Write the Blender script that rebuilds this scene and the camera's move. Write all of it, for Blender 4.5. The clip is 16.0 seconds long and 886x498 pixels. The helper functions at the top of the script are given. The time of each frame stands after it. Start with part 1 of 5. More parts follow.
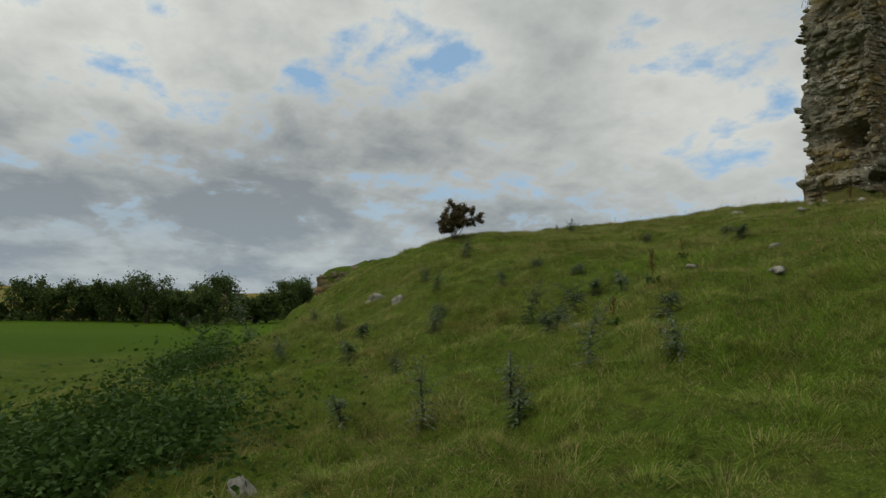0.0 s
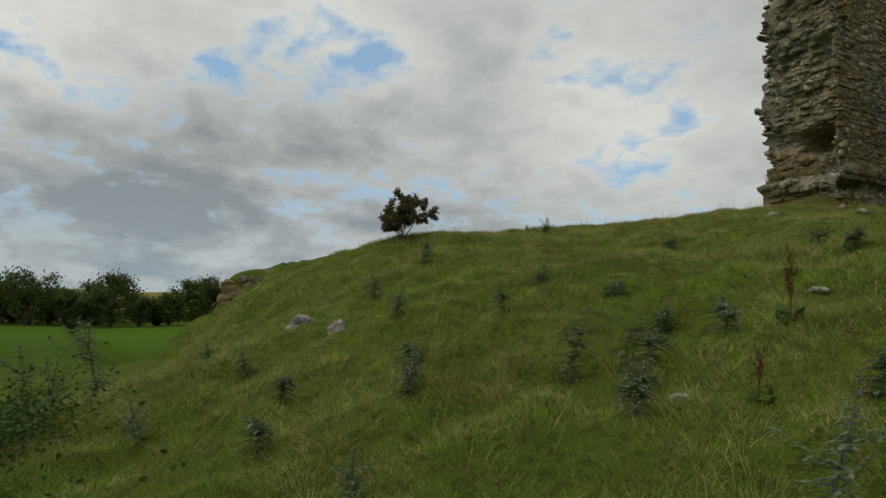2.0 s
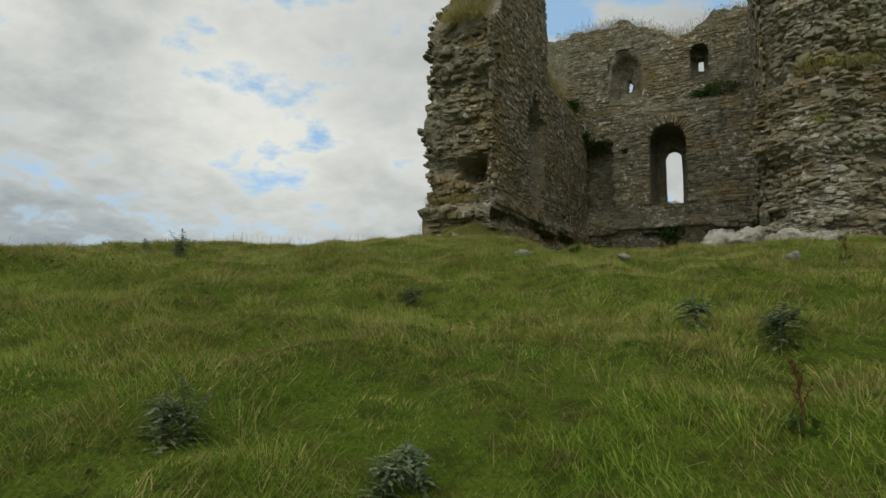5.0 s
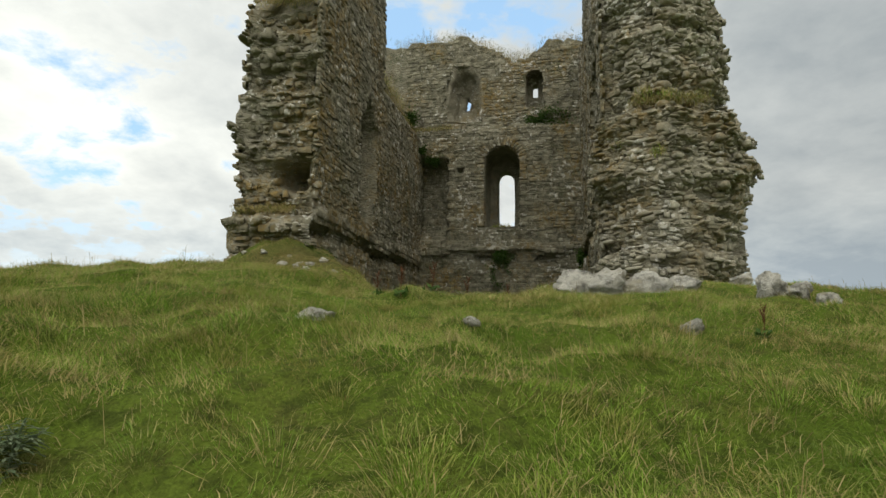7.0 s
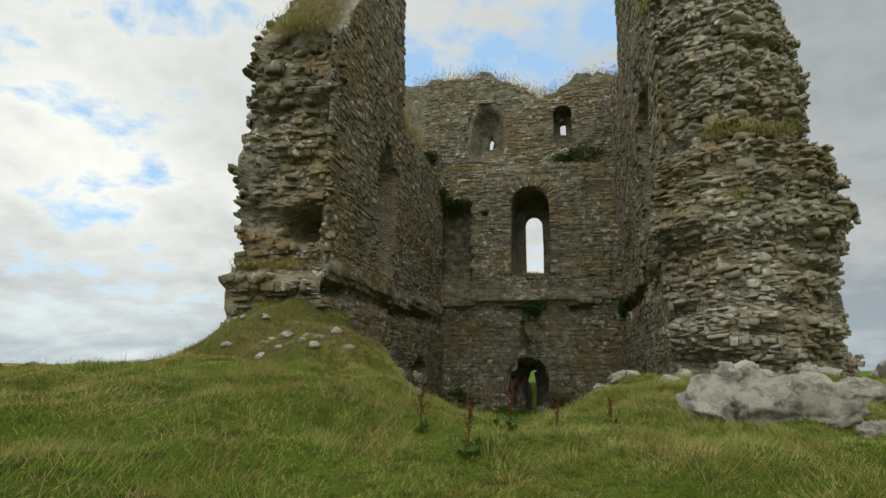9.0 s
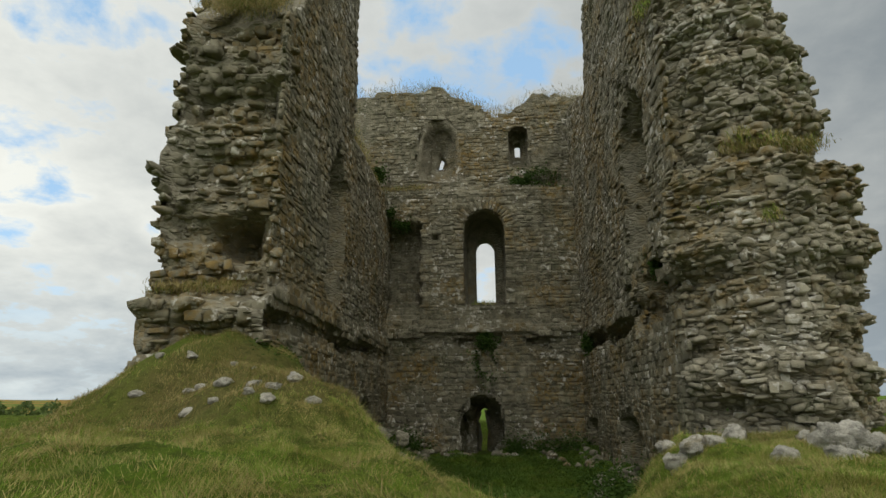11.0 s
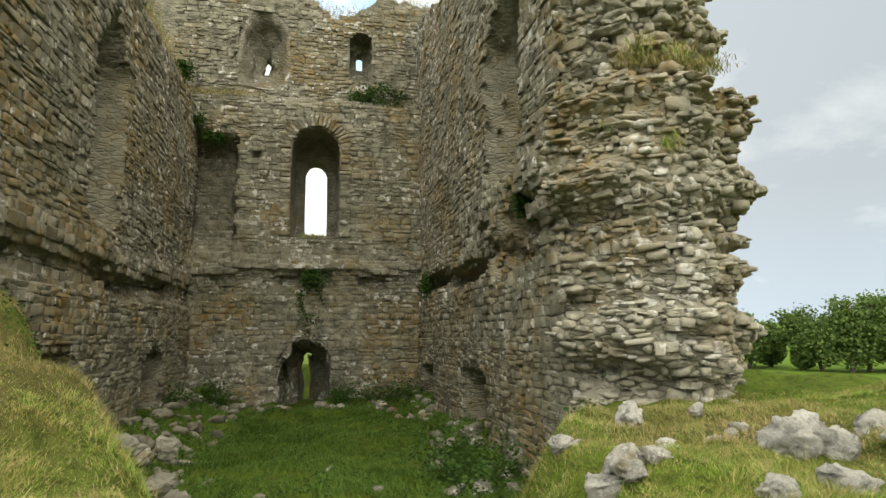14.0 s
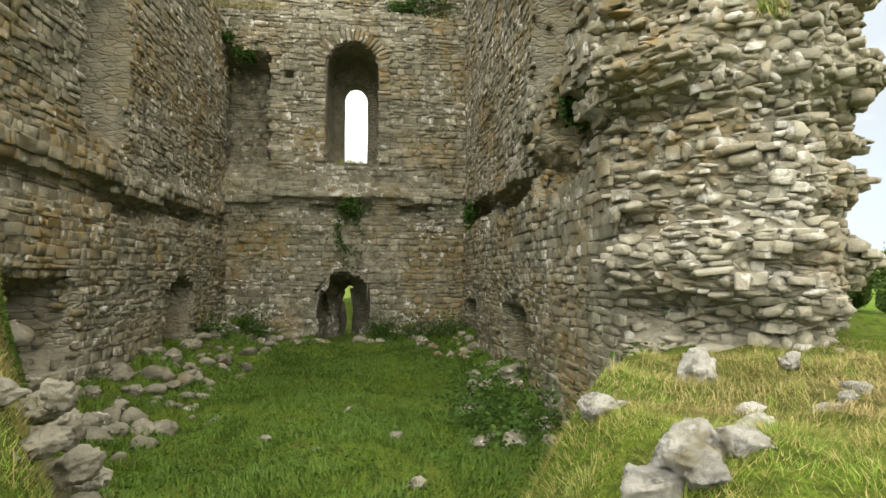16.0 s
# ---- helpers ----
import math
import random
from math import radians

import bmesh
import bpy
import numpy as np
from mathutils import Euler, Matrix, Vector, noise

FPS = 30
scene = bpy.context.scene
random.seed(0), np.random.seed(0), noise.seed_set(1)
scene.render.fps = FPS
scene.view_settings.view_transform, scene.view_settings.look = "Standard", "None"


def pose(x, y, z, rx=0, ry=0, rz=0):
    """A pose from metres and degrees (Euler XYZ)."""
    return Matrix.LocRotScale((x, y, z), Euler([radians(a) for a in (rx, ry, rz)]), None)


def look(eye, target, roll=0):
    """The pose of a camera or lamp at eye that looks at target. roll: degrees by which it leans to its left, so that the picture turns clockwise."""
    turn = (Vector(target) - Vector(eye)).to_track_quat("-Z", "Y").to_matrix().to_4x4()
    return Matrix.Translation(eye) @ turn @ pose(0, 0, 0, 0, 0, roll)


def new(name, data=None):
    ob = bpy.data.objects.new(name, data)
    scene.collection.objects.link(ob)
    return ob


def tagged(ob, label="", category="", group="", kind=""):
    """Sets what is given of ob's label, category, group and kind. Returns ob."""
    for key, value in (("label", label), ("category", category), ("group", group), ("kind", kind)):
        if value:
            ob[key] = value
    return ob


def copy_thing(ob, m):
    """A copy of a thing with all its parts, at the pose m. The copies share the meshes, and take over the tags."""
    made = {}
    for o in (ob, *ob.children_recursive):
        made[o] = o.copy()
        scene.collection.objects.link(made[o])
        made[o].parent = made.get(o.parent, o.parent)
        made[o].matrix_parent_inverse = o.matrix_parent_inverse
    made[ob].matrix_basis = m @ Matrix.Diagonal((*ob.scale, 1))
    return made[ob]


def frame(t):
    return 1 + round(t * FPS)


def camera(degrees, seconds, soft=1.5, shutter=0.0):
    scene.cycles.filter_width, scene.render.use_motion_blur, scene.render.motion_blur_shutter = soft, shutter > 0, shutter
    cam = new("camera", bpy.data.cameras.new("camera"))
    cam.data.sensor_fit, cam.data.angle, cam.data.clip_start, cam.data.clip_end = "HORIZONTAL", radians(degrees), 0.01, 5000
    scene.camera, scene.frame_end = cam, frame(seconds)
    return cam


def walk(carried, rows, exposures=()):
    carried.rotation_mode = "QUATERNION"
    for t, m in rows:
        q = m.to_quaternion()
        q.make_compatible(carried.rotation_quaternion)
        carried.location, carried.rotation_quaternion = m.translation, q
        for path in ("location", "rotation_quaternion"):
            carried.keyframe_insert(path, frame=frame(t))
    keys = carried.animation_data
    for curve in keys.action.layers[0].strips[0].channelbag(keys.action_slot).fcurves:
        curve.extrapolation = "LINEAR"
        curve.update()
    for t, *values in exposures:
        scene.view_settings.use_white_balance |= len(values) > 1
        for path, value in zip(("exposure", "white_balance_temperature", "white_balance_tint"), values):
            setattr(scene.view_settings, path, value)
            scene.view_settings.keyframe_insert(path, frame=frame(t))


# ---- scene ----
cam = camera(75.2, 16.0)
PATH = [
    (0, (0.612, -0.156, 1.523), (-1.192, 0.687, 1.715), 1.2),
    (0.5, (0.131, -0.005, 1.607), (-1.666, 0.852, 1.799), 1.2),
    (1, (-0.396, 0.163, 1.691), (-2.162, 1.083, 1.874), 1.4),
    (1.5, (-0.962, 0.272, 1.727), (-2.678, 1.28, 1.924), 1.5),
    (2, (-1.52, 0.438, 1.749), (-3.185, 1.528, 1.952), 1.6),
    (2.5, (-2.096, 0.613, 1.765), (-3.689, 1.807, 1.958), 1.8),
    (3, (-2.568, 0.83, 1.809), (-4.061, 2.146, 2.003), 1.8),
    (3.5, (-2.978, 1.191, 1.892), (-4.309, 2.671, 2.089), 1.5),
    (4, (-3.248, 1.561, 2.008), (-4.39, 3.187, 2.24), 1.0),
    (4.5, (-3.418, 1.962, 2.162), (-4.35, 3.713, 2.416), 0.7),
    (5, (-3.613, 2.328, 2.285), (-4.33, 4.178, 2.54), 0.5),
    (5.2, (-3.672, 2.453, 2.343), (-4.313, 4.329, 2.609), 0.4),
    (7.3, (-3.825, 4.22, 2.807), (-3.967, 6.192, 3.114), 0.6),
    (7.5, (-3.842, 4.361, 2.869), (-3.985, 6.329, 3.192), 0.5),
    (8, (-3.898, 4.676, 2.966), (-4.102, 6.628, 3.35), 0.7),
    (8.2, (-3.917, 4.83, 3.039), (-4.139, 6.777, 3.437), 0.6),
    (10.3, (-5.054, 6.54, 3.503), (-5.117, 8.478, 3.994), -0.2),
    (10.5, (-5.092, 6.668, 3.506), (-5.12, 8.604, 4.01), -0.2),
    (11, (-5.161, 7.046, 3.588), (-5.093, 8.974, 4.118), -0.2),
    (11.5, (-5.251, 7.402, 3.667), (-5.085, 9.32, 4.208), -0.2),
    (12, (-5.299, 7.731, 3.754), (-5.048, 9.646, 4.274), -0.3),
    (12.5, (-5.289, 8.091, 3.841), (-4.942, 10.0, 4.322), -0.3),
    (13, (-5.261, 8.423, 3.864), (-4.791, 10.318, 4.3), -0.5),
    (13.5, (-5.171, 8.68, 3.921), (-4.613, 10.566, 4.285), -0.7),
    (14, (-4.954, 8.961, 3.922), (-4.308, 10.829, 4.225), -0.8),
    (14.5, (-4.769, 9.183, 3.93), (-4.066, 11.039, 4.182), -0.8),
    (15, (-4.628, 9.422, 3.979), (-3.965, 11.299, 4.173), -0.6),
    (15.5, (-4.477, 9.644, 3.909), (-3.914, 11.556, 4.068), -0.3),
    (16, (-4.28, 9.917, 3.829), (-3.832, 11.864, 3.92), -0.0),
]
LIFT = 1.4
EXPOSURE = [(0.0, -0.2, 6600, 4), (3.0, -0.1, 6700, 4), (5.0, 0.1, 6700, 4), (7.5, 0.62, 6700, 4), (8.2, 0.55, 6700, 4), (10.5, 0.3, 6700, 4), (11.5, 0.45, 6700, 4), (12.5, 0.85, 6700, 5), (13.5, 1.4, 6800, 5), (14.5, 1.6, 6800, 5), (16.0, 1.98, 6800, 7)]
walk(cam, [(t, look(Vector(eye) * LIFT, Vector(target) * LIFT, roll)) for t, eye, target, roll in PATH], EXPOSURE)


# ---- node helpers ----
class Nodes:
    """A short way to write node trees."""

    def __init__(self, tree):
        self.t = tree
        tree.nodes.clear()

    def add(self, kind, **values):
        n = self.t.nodes.new(kind)
        for key, value in values.items():
            if key == "op":
                n.operation = value
            elif key == "blend":
                n.blend_type = value
        return n

    def link(self, a, b):
        self.t.links.new(a, b)

    def put(self, socket, value):
        if hasattr(value, "links") or hasattr(value, "is_linked"):
            self.link(value, socket)
        else:
            socket.default_value = value

    def math(self, op, a, b=0.0, clamp=False):
        n = self.add("ShaderNodeMath", op=op)
        n.use_clamp = clamp
        self.put(n.inputs[0], a)
        self.put(n.inputs[1], b)
        return n.outputs[0]

    def noise(self, vec, scale, detail=4.0, rough=0.55, warp=0.0):
        n = self.add("ShaderNodeTexNoise")
        if vec is not None:
            self.link(vec, n.inputs["Vector"])
        n.inputs["Scale"].default_value = scale
        n.inputs["Detail"].default_value = detail
        n.inputs["Roughness"].default_value = rough
        n.inputs["Distortion"].default_value = warp
        return n.outputs["Fac"]

    def ramp(self, fac, lo, hi):
        n = self.add("ShaderNodeMapRange")
        n.clamp = True
        self.put(n.inputs[0], fac)
        n.inputs[1].default_value, n.inputs[2].default_value = lo, hi
        return n.outputs[0]

    def mix(self, fac, a, b, blend="MIX"):
        n = self.add("ShaderNodeMix")
        n.data_type, n.blend_type = "RGBA", blend
        self.put(n.inputs[0], fac)
        for s, v in ((n.inputs[6], a), (n.inputs[7], b)):
            self.put(s, (*v, 1.0) if isinstance(v, tuple) and len(v) == 3 else v)
        return n.outputs[2]


# ---- sky and sun ----
world = bpy.data.worlds.new("sky")
scene.world = world
world.use_nodes = True
w = Nodes(world.node_tree)
SUN_EL, SUN_AZ = 58.0, 178.0
sky = w.add("ShaderNodeTexSky")
sky.sky_type, sky.sun_disc = "NISHITA", False
sky.sun_elevation, sky.sun_rotation = radians(SUN_EL), radians(SUN_AZ)
sky_dim = w.mix(1.0, sky.outputs[0], (0.10, 0.10, 0.10), "MULTIPLY")
way = w.add("ShaderNodeTexCoord").outputs["Generated"]
sep = w.add("ShaderNodeSeparateXYZ")
w.link(way, sep.inputs[0])
up = w.math("MAXIMUM", sep.outputs[2], 0.0)
low = w.math("ADD", up, 0.30)
comb = w.add("ShaderNodeCombineXYZ")
w.link(w.math("DIVIDE", sep.outputs[0], low), comb.inputs[0])
w.link(w.math("DIVIDE", sep.outputs[1], low), comb.inputs[1])
flat = comb.outputs[0]
cover = w.math("ADD", w.math("MULTIPLY", w.noise(flat, 2.1, 10.0, 0.58, 0.15), 0.62), w.math("MULTIPLY", w.noise(flat, 6.5, 8.0, 0.6, 0.2), 0.38))
body = w.noise(flat, 1.1, 8.0, 0.5, 0.3)
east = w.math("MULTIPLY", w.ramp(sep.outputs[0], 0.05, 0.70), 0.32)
low_west = w.math("MULTIPLY", w.ramp(w.math("ADD", sep.outputs[0], w.math("MULTIPLY", up, 2.2)), 0.1, -0.7), 0.24)
sum_ = w.math("ADD", w.math("MULTIPLY", cover, 0.75), w.math("MULTIPLY", body, 0.6))
sum_ = w.math("SUBTRACT", sum_, 0.13)
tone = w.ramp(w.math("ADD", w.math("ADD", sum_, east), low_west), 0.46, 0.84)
west = w.ramp(sep.outputs[0], -0.25, -0.85)
cloud = w.mix(tone, w.mix(west, (0.43, 0.435, 0.44), (0.64, 0.635, 0.615)), (0.20, 0.22, 0.245))
haze = w.ramp(up, 0.0, 0.22)
cloud = w.mix(haze, w.mix(tone, (0.52, 0.54, 0.55), (0.24, 0.28, 0.33)), cloud)
high_north = w.math("MULTIPLY", w.math("MULTIPLY", w.ramp(sep.outputs[1], 0.70, 0.86), w.ramp(up, 0.34, 0.50)), 0.07)
gap = w.ramp(w.math("ADD", w.math("SUBTRACT", cover, high_north), w.math("MULTIPLY", east, 0.6)), 0.40, 0.475)
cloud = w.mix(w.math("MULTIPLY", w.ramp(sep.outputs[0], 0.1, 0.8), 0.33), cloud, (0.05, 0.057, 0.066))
gap = w.math("MAXIMUM", gap, w.math("MULTIPLY", w.ramp(up, 0.24, 0.08), 0.9))
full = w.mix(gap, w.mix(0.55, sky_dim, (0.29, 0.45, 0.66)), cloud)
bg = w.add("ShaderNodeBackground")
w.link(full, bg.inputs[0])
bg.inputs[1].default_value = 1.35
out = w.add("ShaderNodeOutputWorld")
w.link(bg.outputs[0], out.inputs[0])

sun_data = bpy.data.lights.new("sun", "SUN")
sun_data.energy, sun_data.angle, sun_data.color = 1.9, radians(100), (1.0, 0.94, 0.84)
sun = new("sun", sun_data)
a, e = radians(SUN_AZ), radians(SUN_EL)
sun.matrix_world = look(Vector((math.sin(a) * math.cos(e), math.cos(a) * math.cos(e), math.sin(e))) * 50, (0, 0, 0))


# ---- materials ----
def surface(name, build):
    m = bpy.data.materials.new(name)
    m.use_nodes = True
    n = Nodes(m.node_tree)
    p = n.add("ShaderNodeBsdfPrincipled")
    p.inputs["Specular IOR Level"].default_value = 0.25
    o = n.add("ShaderNodeOutputMaterial")
    n.link(p.outputs[0], o.inputs[0])
    build(n, p)
    return m


def place_of(n):
    return n.add("ShaderNodeNewGeometry").outputs["Position"]


def chance(n):
    """A number for each piece: per object, or per island where pieces are joined."""
    a = n.add("ShaderNodeNewGeometry").outputs["Random Per Island"]
    b = n.add("ShaderNodeObjectInfo").outputs["Random"]
    return n.math("FRACT", n.math("ADD", a, b))


def bump(n, p, height, strength, distance):
    b = n.add("ShaderNodeBump")
    b.inputs["Strength"].default_value, b.inputs["Distance"].default_value = strength, distance
    n.link(height, b.inputs["Height"])
    n.link(b.outputs[0], p.inputs["Normal"])


def masonry(n, p, base, pale, lichen_from, ochre_from, packed=False):
    """Weathered limestone: grey-brown, with white lichen, ochre growth and dark moss."""
    pos, r = place_of(n), chance(n)
    col = n.mix(r, base, pale)
    col = n.mix(n.ramp(n.noise(pos, 3.2, 6), 0.35, 0.7), col, tuple(c * 0.55 for c in base))
    ochre = n.math("MULTIPLY", n.ramp(n.noise(pos, 0.55, 5), ochre_from, ochre_from + 0.16), n.ramp(n.noise(pos, 6.0, 4), 0.38, 0.6))
    col = n.mix(n.math("MULTIPLY", ochre, 0.75), col, (0.21, 0.135, 0.035))
    moss = n.math("MULTIPLY", n.ramp(n.noise(pos, 0.9, 6), 0.56, 0.68), n.ramp(n.noise(pos, 9.0, 3), 0.4, 0.6))
    col = n.mix(n.math("MULTIPLY", moss, 0.7), col, (0.05, 0.06, 0.022))
    spots = n.math("ADD", n.noise(pos, 5.5, 5, 0.6), n.math("MULTIPLY", n.math("SUBTRACT", r, 0.5), 0.16))
    spots = n.math("ADD", spots, n.math("MULTIPLY", n.math("SUBTRACT", n.noise(pos, 0.5, 3), 0.5), 0.45))
    col = n.mix(n.math("MULTIPLY", n.ramp(spots, lichen_from, lichen_from + 0.09), 0.85), col, (0.50, 0.48, 0.43))
    n.link(col, p.inputs["Base Color"])
    p.inputs["Roughness"].default_value = 0.93
    h = n.math("ADD", n.noise(pos, 11.0, 8, 0.65), n.math("MULTIPLY", n.noise(pos, 45.0, 4), 0.3))
    if packed:
        # small packed rubble between the laid stones
        flat_ = n.add("ShaderNodeVectorMath", op="MULTIPLY")
        n.link(pos, flat_.inputs[0])
        flat_.inputs[1].default_value = (4.2, 4.2, 9.5)
        cell = n.add("ShaderNodeTexVoronoi")
        cell.feature = "DISTANCE_TO_EDGE"
        cell.inputs["Scale"].default_value = 1.0
        n.link(flat_.outputs[0], cell.inputs["Vector"])
        h = n.math("ADD", n.math("MULTIPLY", n.ramp(cell.outputs["Distance"], 0.0, 0.18), 0.6), n.math("MULTIPLY", h, 0.7))
    bump(n, p, h, 0.8, 0.05)


STONE = surface("wall_stone", lambda n, p: masonry(n, p, (0.19, 0.175, 0.125), (0.31, 0.288, 0.215), 0.605, 0.455))
CORE = surface("wall_core", lambda n, p: masonry(n, p, (0.255, 0.235, 0.175), (0.255, 0.235, 0.175), 0.62, 0.51, True))
BROKEN = surface("broken_stone", lambda n, p: masonry(n, p, (0.305, 0.28, 0.21), (0.41, 0.38, 0.295), 0.58, 0.50))


RUBBLE = surface("fallen_rubble", lambda n, p: masonry(n, p, (0.175, 0.162, 0.12), (0.29, 0.27, 0.21), 0.62, 0.52))
# brown limestone, its base darkened to carry the crag's shade
CRAG = surface("crag_stone", lambda n, p: masonry(n, p, (0.15, 0.12, 0.075), (0.23, 0.19, 0.125), 0.66, 0.46))


def boulder_look(n, p):
    pos, r = place_of(n), chance(n)
    col = n.mix(r, (0.43, 0.41, 0.35), (0.58, 0.555, 0.49))
    # dark noise spots painted in as shaded crevices
    col = n.mix(n.ramp(n.noise(pos, 7.0, 7, 0.65), 0.47, 0.66), col, (0.15, 0.145, 0.125))
    col = n.mix(n.math('MULTIPLY', n.ramp(n.noise(pos, 2.6, 5), 0.56, 0.70), 0.7), col, (0.24, 0.20, 0.10))
    col = n.mix(n.ramp(n.noise(pos, 14.0, 4), 0.60, 0.70), col, (0.52, 0.50, 0.455))
    n.link(col, p.inputs["Base Color"])
    p.inputs["Roughness"].default_value = 0.9
    bump(n, p, n.noise(pos, 14.0, 10, 0.75), 1.0, 0.10)


BOULDER = surface("pale_limestone", boulder_look)


def turf_look(n, p):
    pos = place_of(n)
    col = n.mix(n.ramp(n.noise(pos, 0.8, 6), 0.35, 0.68), (0.095, 0.155, 0.017), (0.155, 0.200, 0.032))
    col = n.mix(n.ramp(n.noise(pos, 3.5, 6, 0.65), 0.52, 0.74), col, (0.12, 0.11, 0.035))
    col = n.mix(n.ramp(n.noise(pos, 1.6, 7, 0.7), 0.64, 0.72), col, (0.055, 0.042, 0.022))
    sep = n.add("ShaderNodeSeparateXYZ")
    n.link(pos, sep.inputs[0])
    # mown farmland beyond the hill
    west = n.ramp(n.math("ADD", sep.outputs[0], n.math("MULTIPLY", n.noise(pos, 0.25, 3), 4.0)), -24.0, -30.0)
    east = n.ramp(sep.outputs[0], 12.0, 24.0)
    far = n.math("MAXIMUM", west, east)
    field = n.mix(n.ramp(n.noise(pos, 0.04, 5), 0.35, 0.65), n.mix(east, (0.072, 0.135, 0.009), (0.095, 0.165, 0.020)), n.mix(east, (0.090, 0.158, 0.012), (0.125, 0.19, 0.028)))
    col = n.mix(far, col, field)
    # a worn track across the east meadow
    line = n.math("ABSOLUTE", n.math("SUBTRACT", n.math("ADD", n.math("MULTIPLY", sep.outputs[0], 0.637), n.math("MULTIPLY", sep.outputs[1], 0.771)), 56.8))
    line = n.math("ADD", line, n.math("MULTIPLY", n.noise(pos, 0.3, 4), 0.8))
    col = n.mix(n.math("MULTIPLY", n.ramp(line, 1.5, 0.8), n.math("MULTIPLY", east, 0.8)), col, (0.17, 0.14, 0.065))
    # parched turf over the rubble banks
    away = n.add("ShaderNodeVectorMath", op="DISTANCE")
    n.link(pos, away.inputs[0])
    away.inputs[1].default_value = (-9.6, 18.6, 5.2)
    away_east = n.add("ShaderNodeVectorMath", op="DISTANCE")
    n.link(pos, away_east.inputs[0])
    away_east.inputs[1].default_value = (-2.0, 17.3, 4.5)
    nearest_bank = n.math("MINIMUM", away.outputs["Value"], n.math("ADD", away_east.outputs["Value"], 0.9))
    dry_bank = n.math("MULTIPLY", n.ramp(n.math("ADD", nearest_bank, n.math("MULTIPLY", n.noise(pos, 1.2, 5), 2.5)), 4.3, 2.6), 0.8)
    col = n.mix(dry_bank, col, n.mix(n.noise(pos, 4.0, 5), (0.10, 0.085, 0.03), (0.21, 0.16, 0.075)))
    # fine dark mottling painted in for the shade between hummocks
    col = n.mix(n.math("MULTIPLY", n.ramp(n.noise(pos, 8.0, 4, 0.6), 0.50, 0.62), n.math("SUBTRACT", 0.6, n.math("MULTIPLY", far, 0.6))), col, (0.050, 0.062, 0.014))
    # stubble and pasture past the hedgerow
    far_field = n.ramp(sep.outputs[0], -176.0, -184.0)
    col = n.mix(far_field, col, n.mix(n.ramp(n.noise(pos, 0.02, 3), 0.47, 0.53), (0.30, 0.19, 0.055), (0.13, 0.18, 0.035)))
    p.inputs["Specular IOR Level"].default_value = 0.04
    p.inputs["Roughness"].default_value = 0.95
    n.link(n.mix(n.ramp(n.noise(pos, 55.0, 3, 0.7), 0.35, 0.65), col, n.mix(0.55, col, (0.02, 0.028, 0.006))), p.inputs["Base Color"])
    bump(n, p, n.math("ADD", n.noise(pos, 9.0, 8, 0.7), n.math("MULTIPLY", n.noise(pos, 55.0, 3), 0.6)), 1.0, 0.07)


TURF = surface("pasture_turf", turf_look)


def leaf_look(n, p, dark, light, dry=None, share=0.0, spread=0.5, hilltop=0.0):
    pos, r = place_of(n), chance(n)
    col = n.mix(r, dark, light)
    if dry is not None:
        m = n.math("ADD", n.math("MULTIPLY", r, spread), n.math("MULTIPLY", n.noise(pos, 0.9, 5), 1.0))
        if hilltop:
            # drier grass towards the hilltop
            sep = n.add("ShaderNodeSeparateXYZ")
            n.link(pos, sep.inputs[0])
            top = n.math("MULTIPLY", n.ramp(sep.outputs[1], 3.0, 9.0), n.ramp(sep.outputs[2], 3.3, 3.9))
            m = n.math("ADD", m, n.math("MULTIPLY", top, hilltop))
            col = n.mix(n.math("MULTIPLY", top, 0.6), col, n.mix(r, (0.150, 0.262, 0.032), (0.315, 0.40, 0.085)))
        col = n.mix(n.ramp(m, 1.0 - share, 1.12 - share), col, dry)
    if hilltop:
        # patches of duller and yellower growth; fine dark ones paint shade between hummocks
        col = n.mix(n.math("MULTIPLY", n.ramp(n.noise(pos, 2.3, 5, 0.6), 0.48, 0.64), 0.7), col, n.mix(r, (0.14, 0.13, 0.026), (0.33, 0.28, 0.085)))
        col = n.mix(n.math("MULTIPLY", n.ramp(n.noise(pos, 8.0, 4, 0.6), 0.50, 0.62), 0.55), col, n.mix(r, (0.055, 0.085, 0.012), (0.12, 0.15, 0.025)))
        col = n.mix(n.math("MULTIPLY", n.ramp(n.noise(pos, 4.3, 5, 0.6), 0.58, 0.68), 0.75), col, n.mix(r, (0.16, 0.115, 0.05), (0.40, 0.31, 0.15)))
        col = n.mix(n.math("MULTIPLY", n.ramp(n.noise(pos, 1.1, 4), 0.55, 0.70), 0.5), col, n.mix(r, (0.055, 0.12, 0.016), (0.11, 0.20, 0.030)))
    n.link(col, p.inputs["Base Color"])
    p.inputs["Roughness"].default_value = 0.6
    p.inputs["Specular IOR Level"].default_value = 0.12
    t = n.add("ShaderNodeBsdfTranslucent")
    n.link(col, t.inputs[0])
    s = n.add("ShaderNodeMixShader")
    s.inputs[0].default_value = 0.3
    n.link(p.outputs[0], s.inputs[1])
    n.link(t.outputs[0], s.inputs[2])
    o = [x for x in n.t.nodes if x.bl_idname == "ShaderNodeOutputMaterial"][0]
    n.link(s.outputs[0], o.inputs[0])


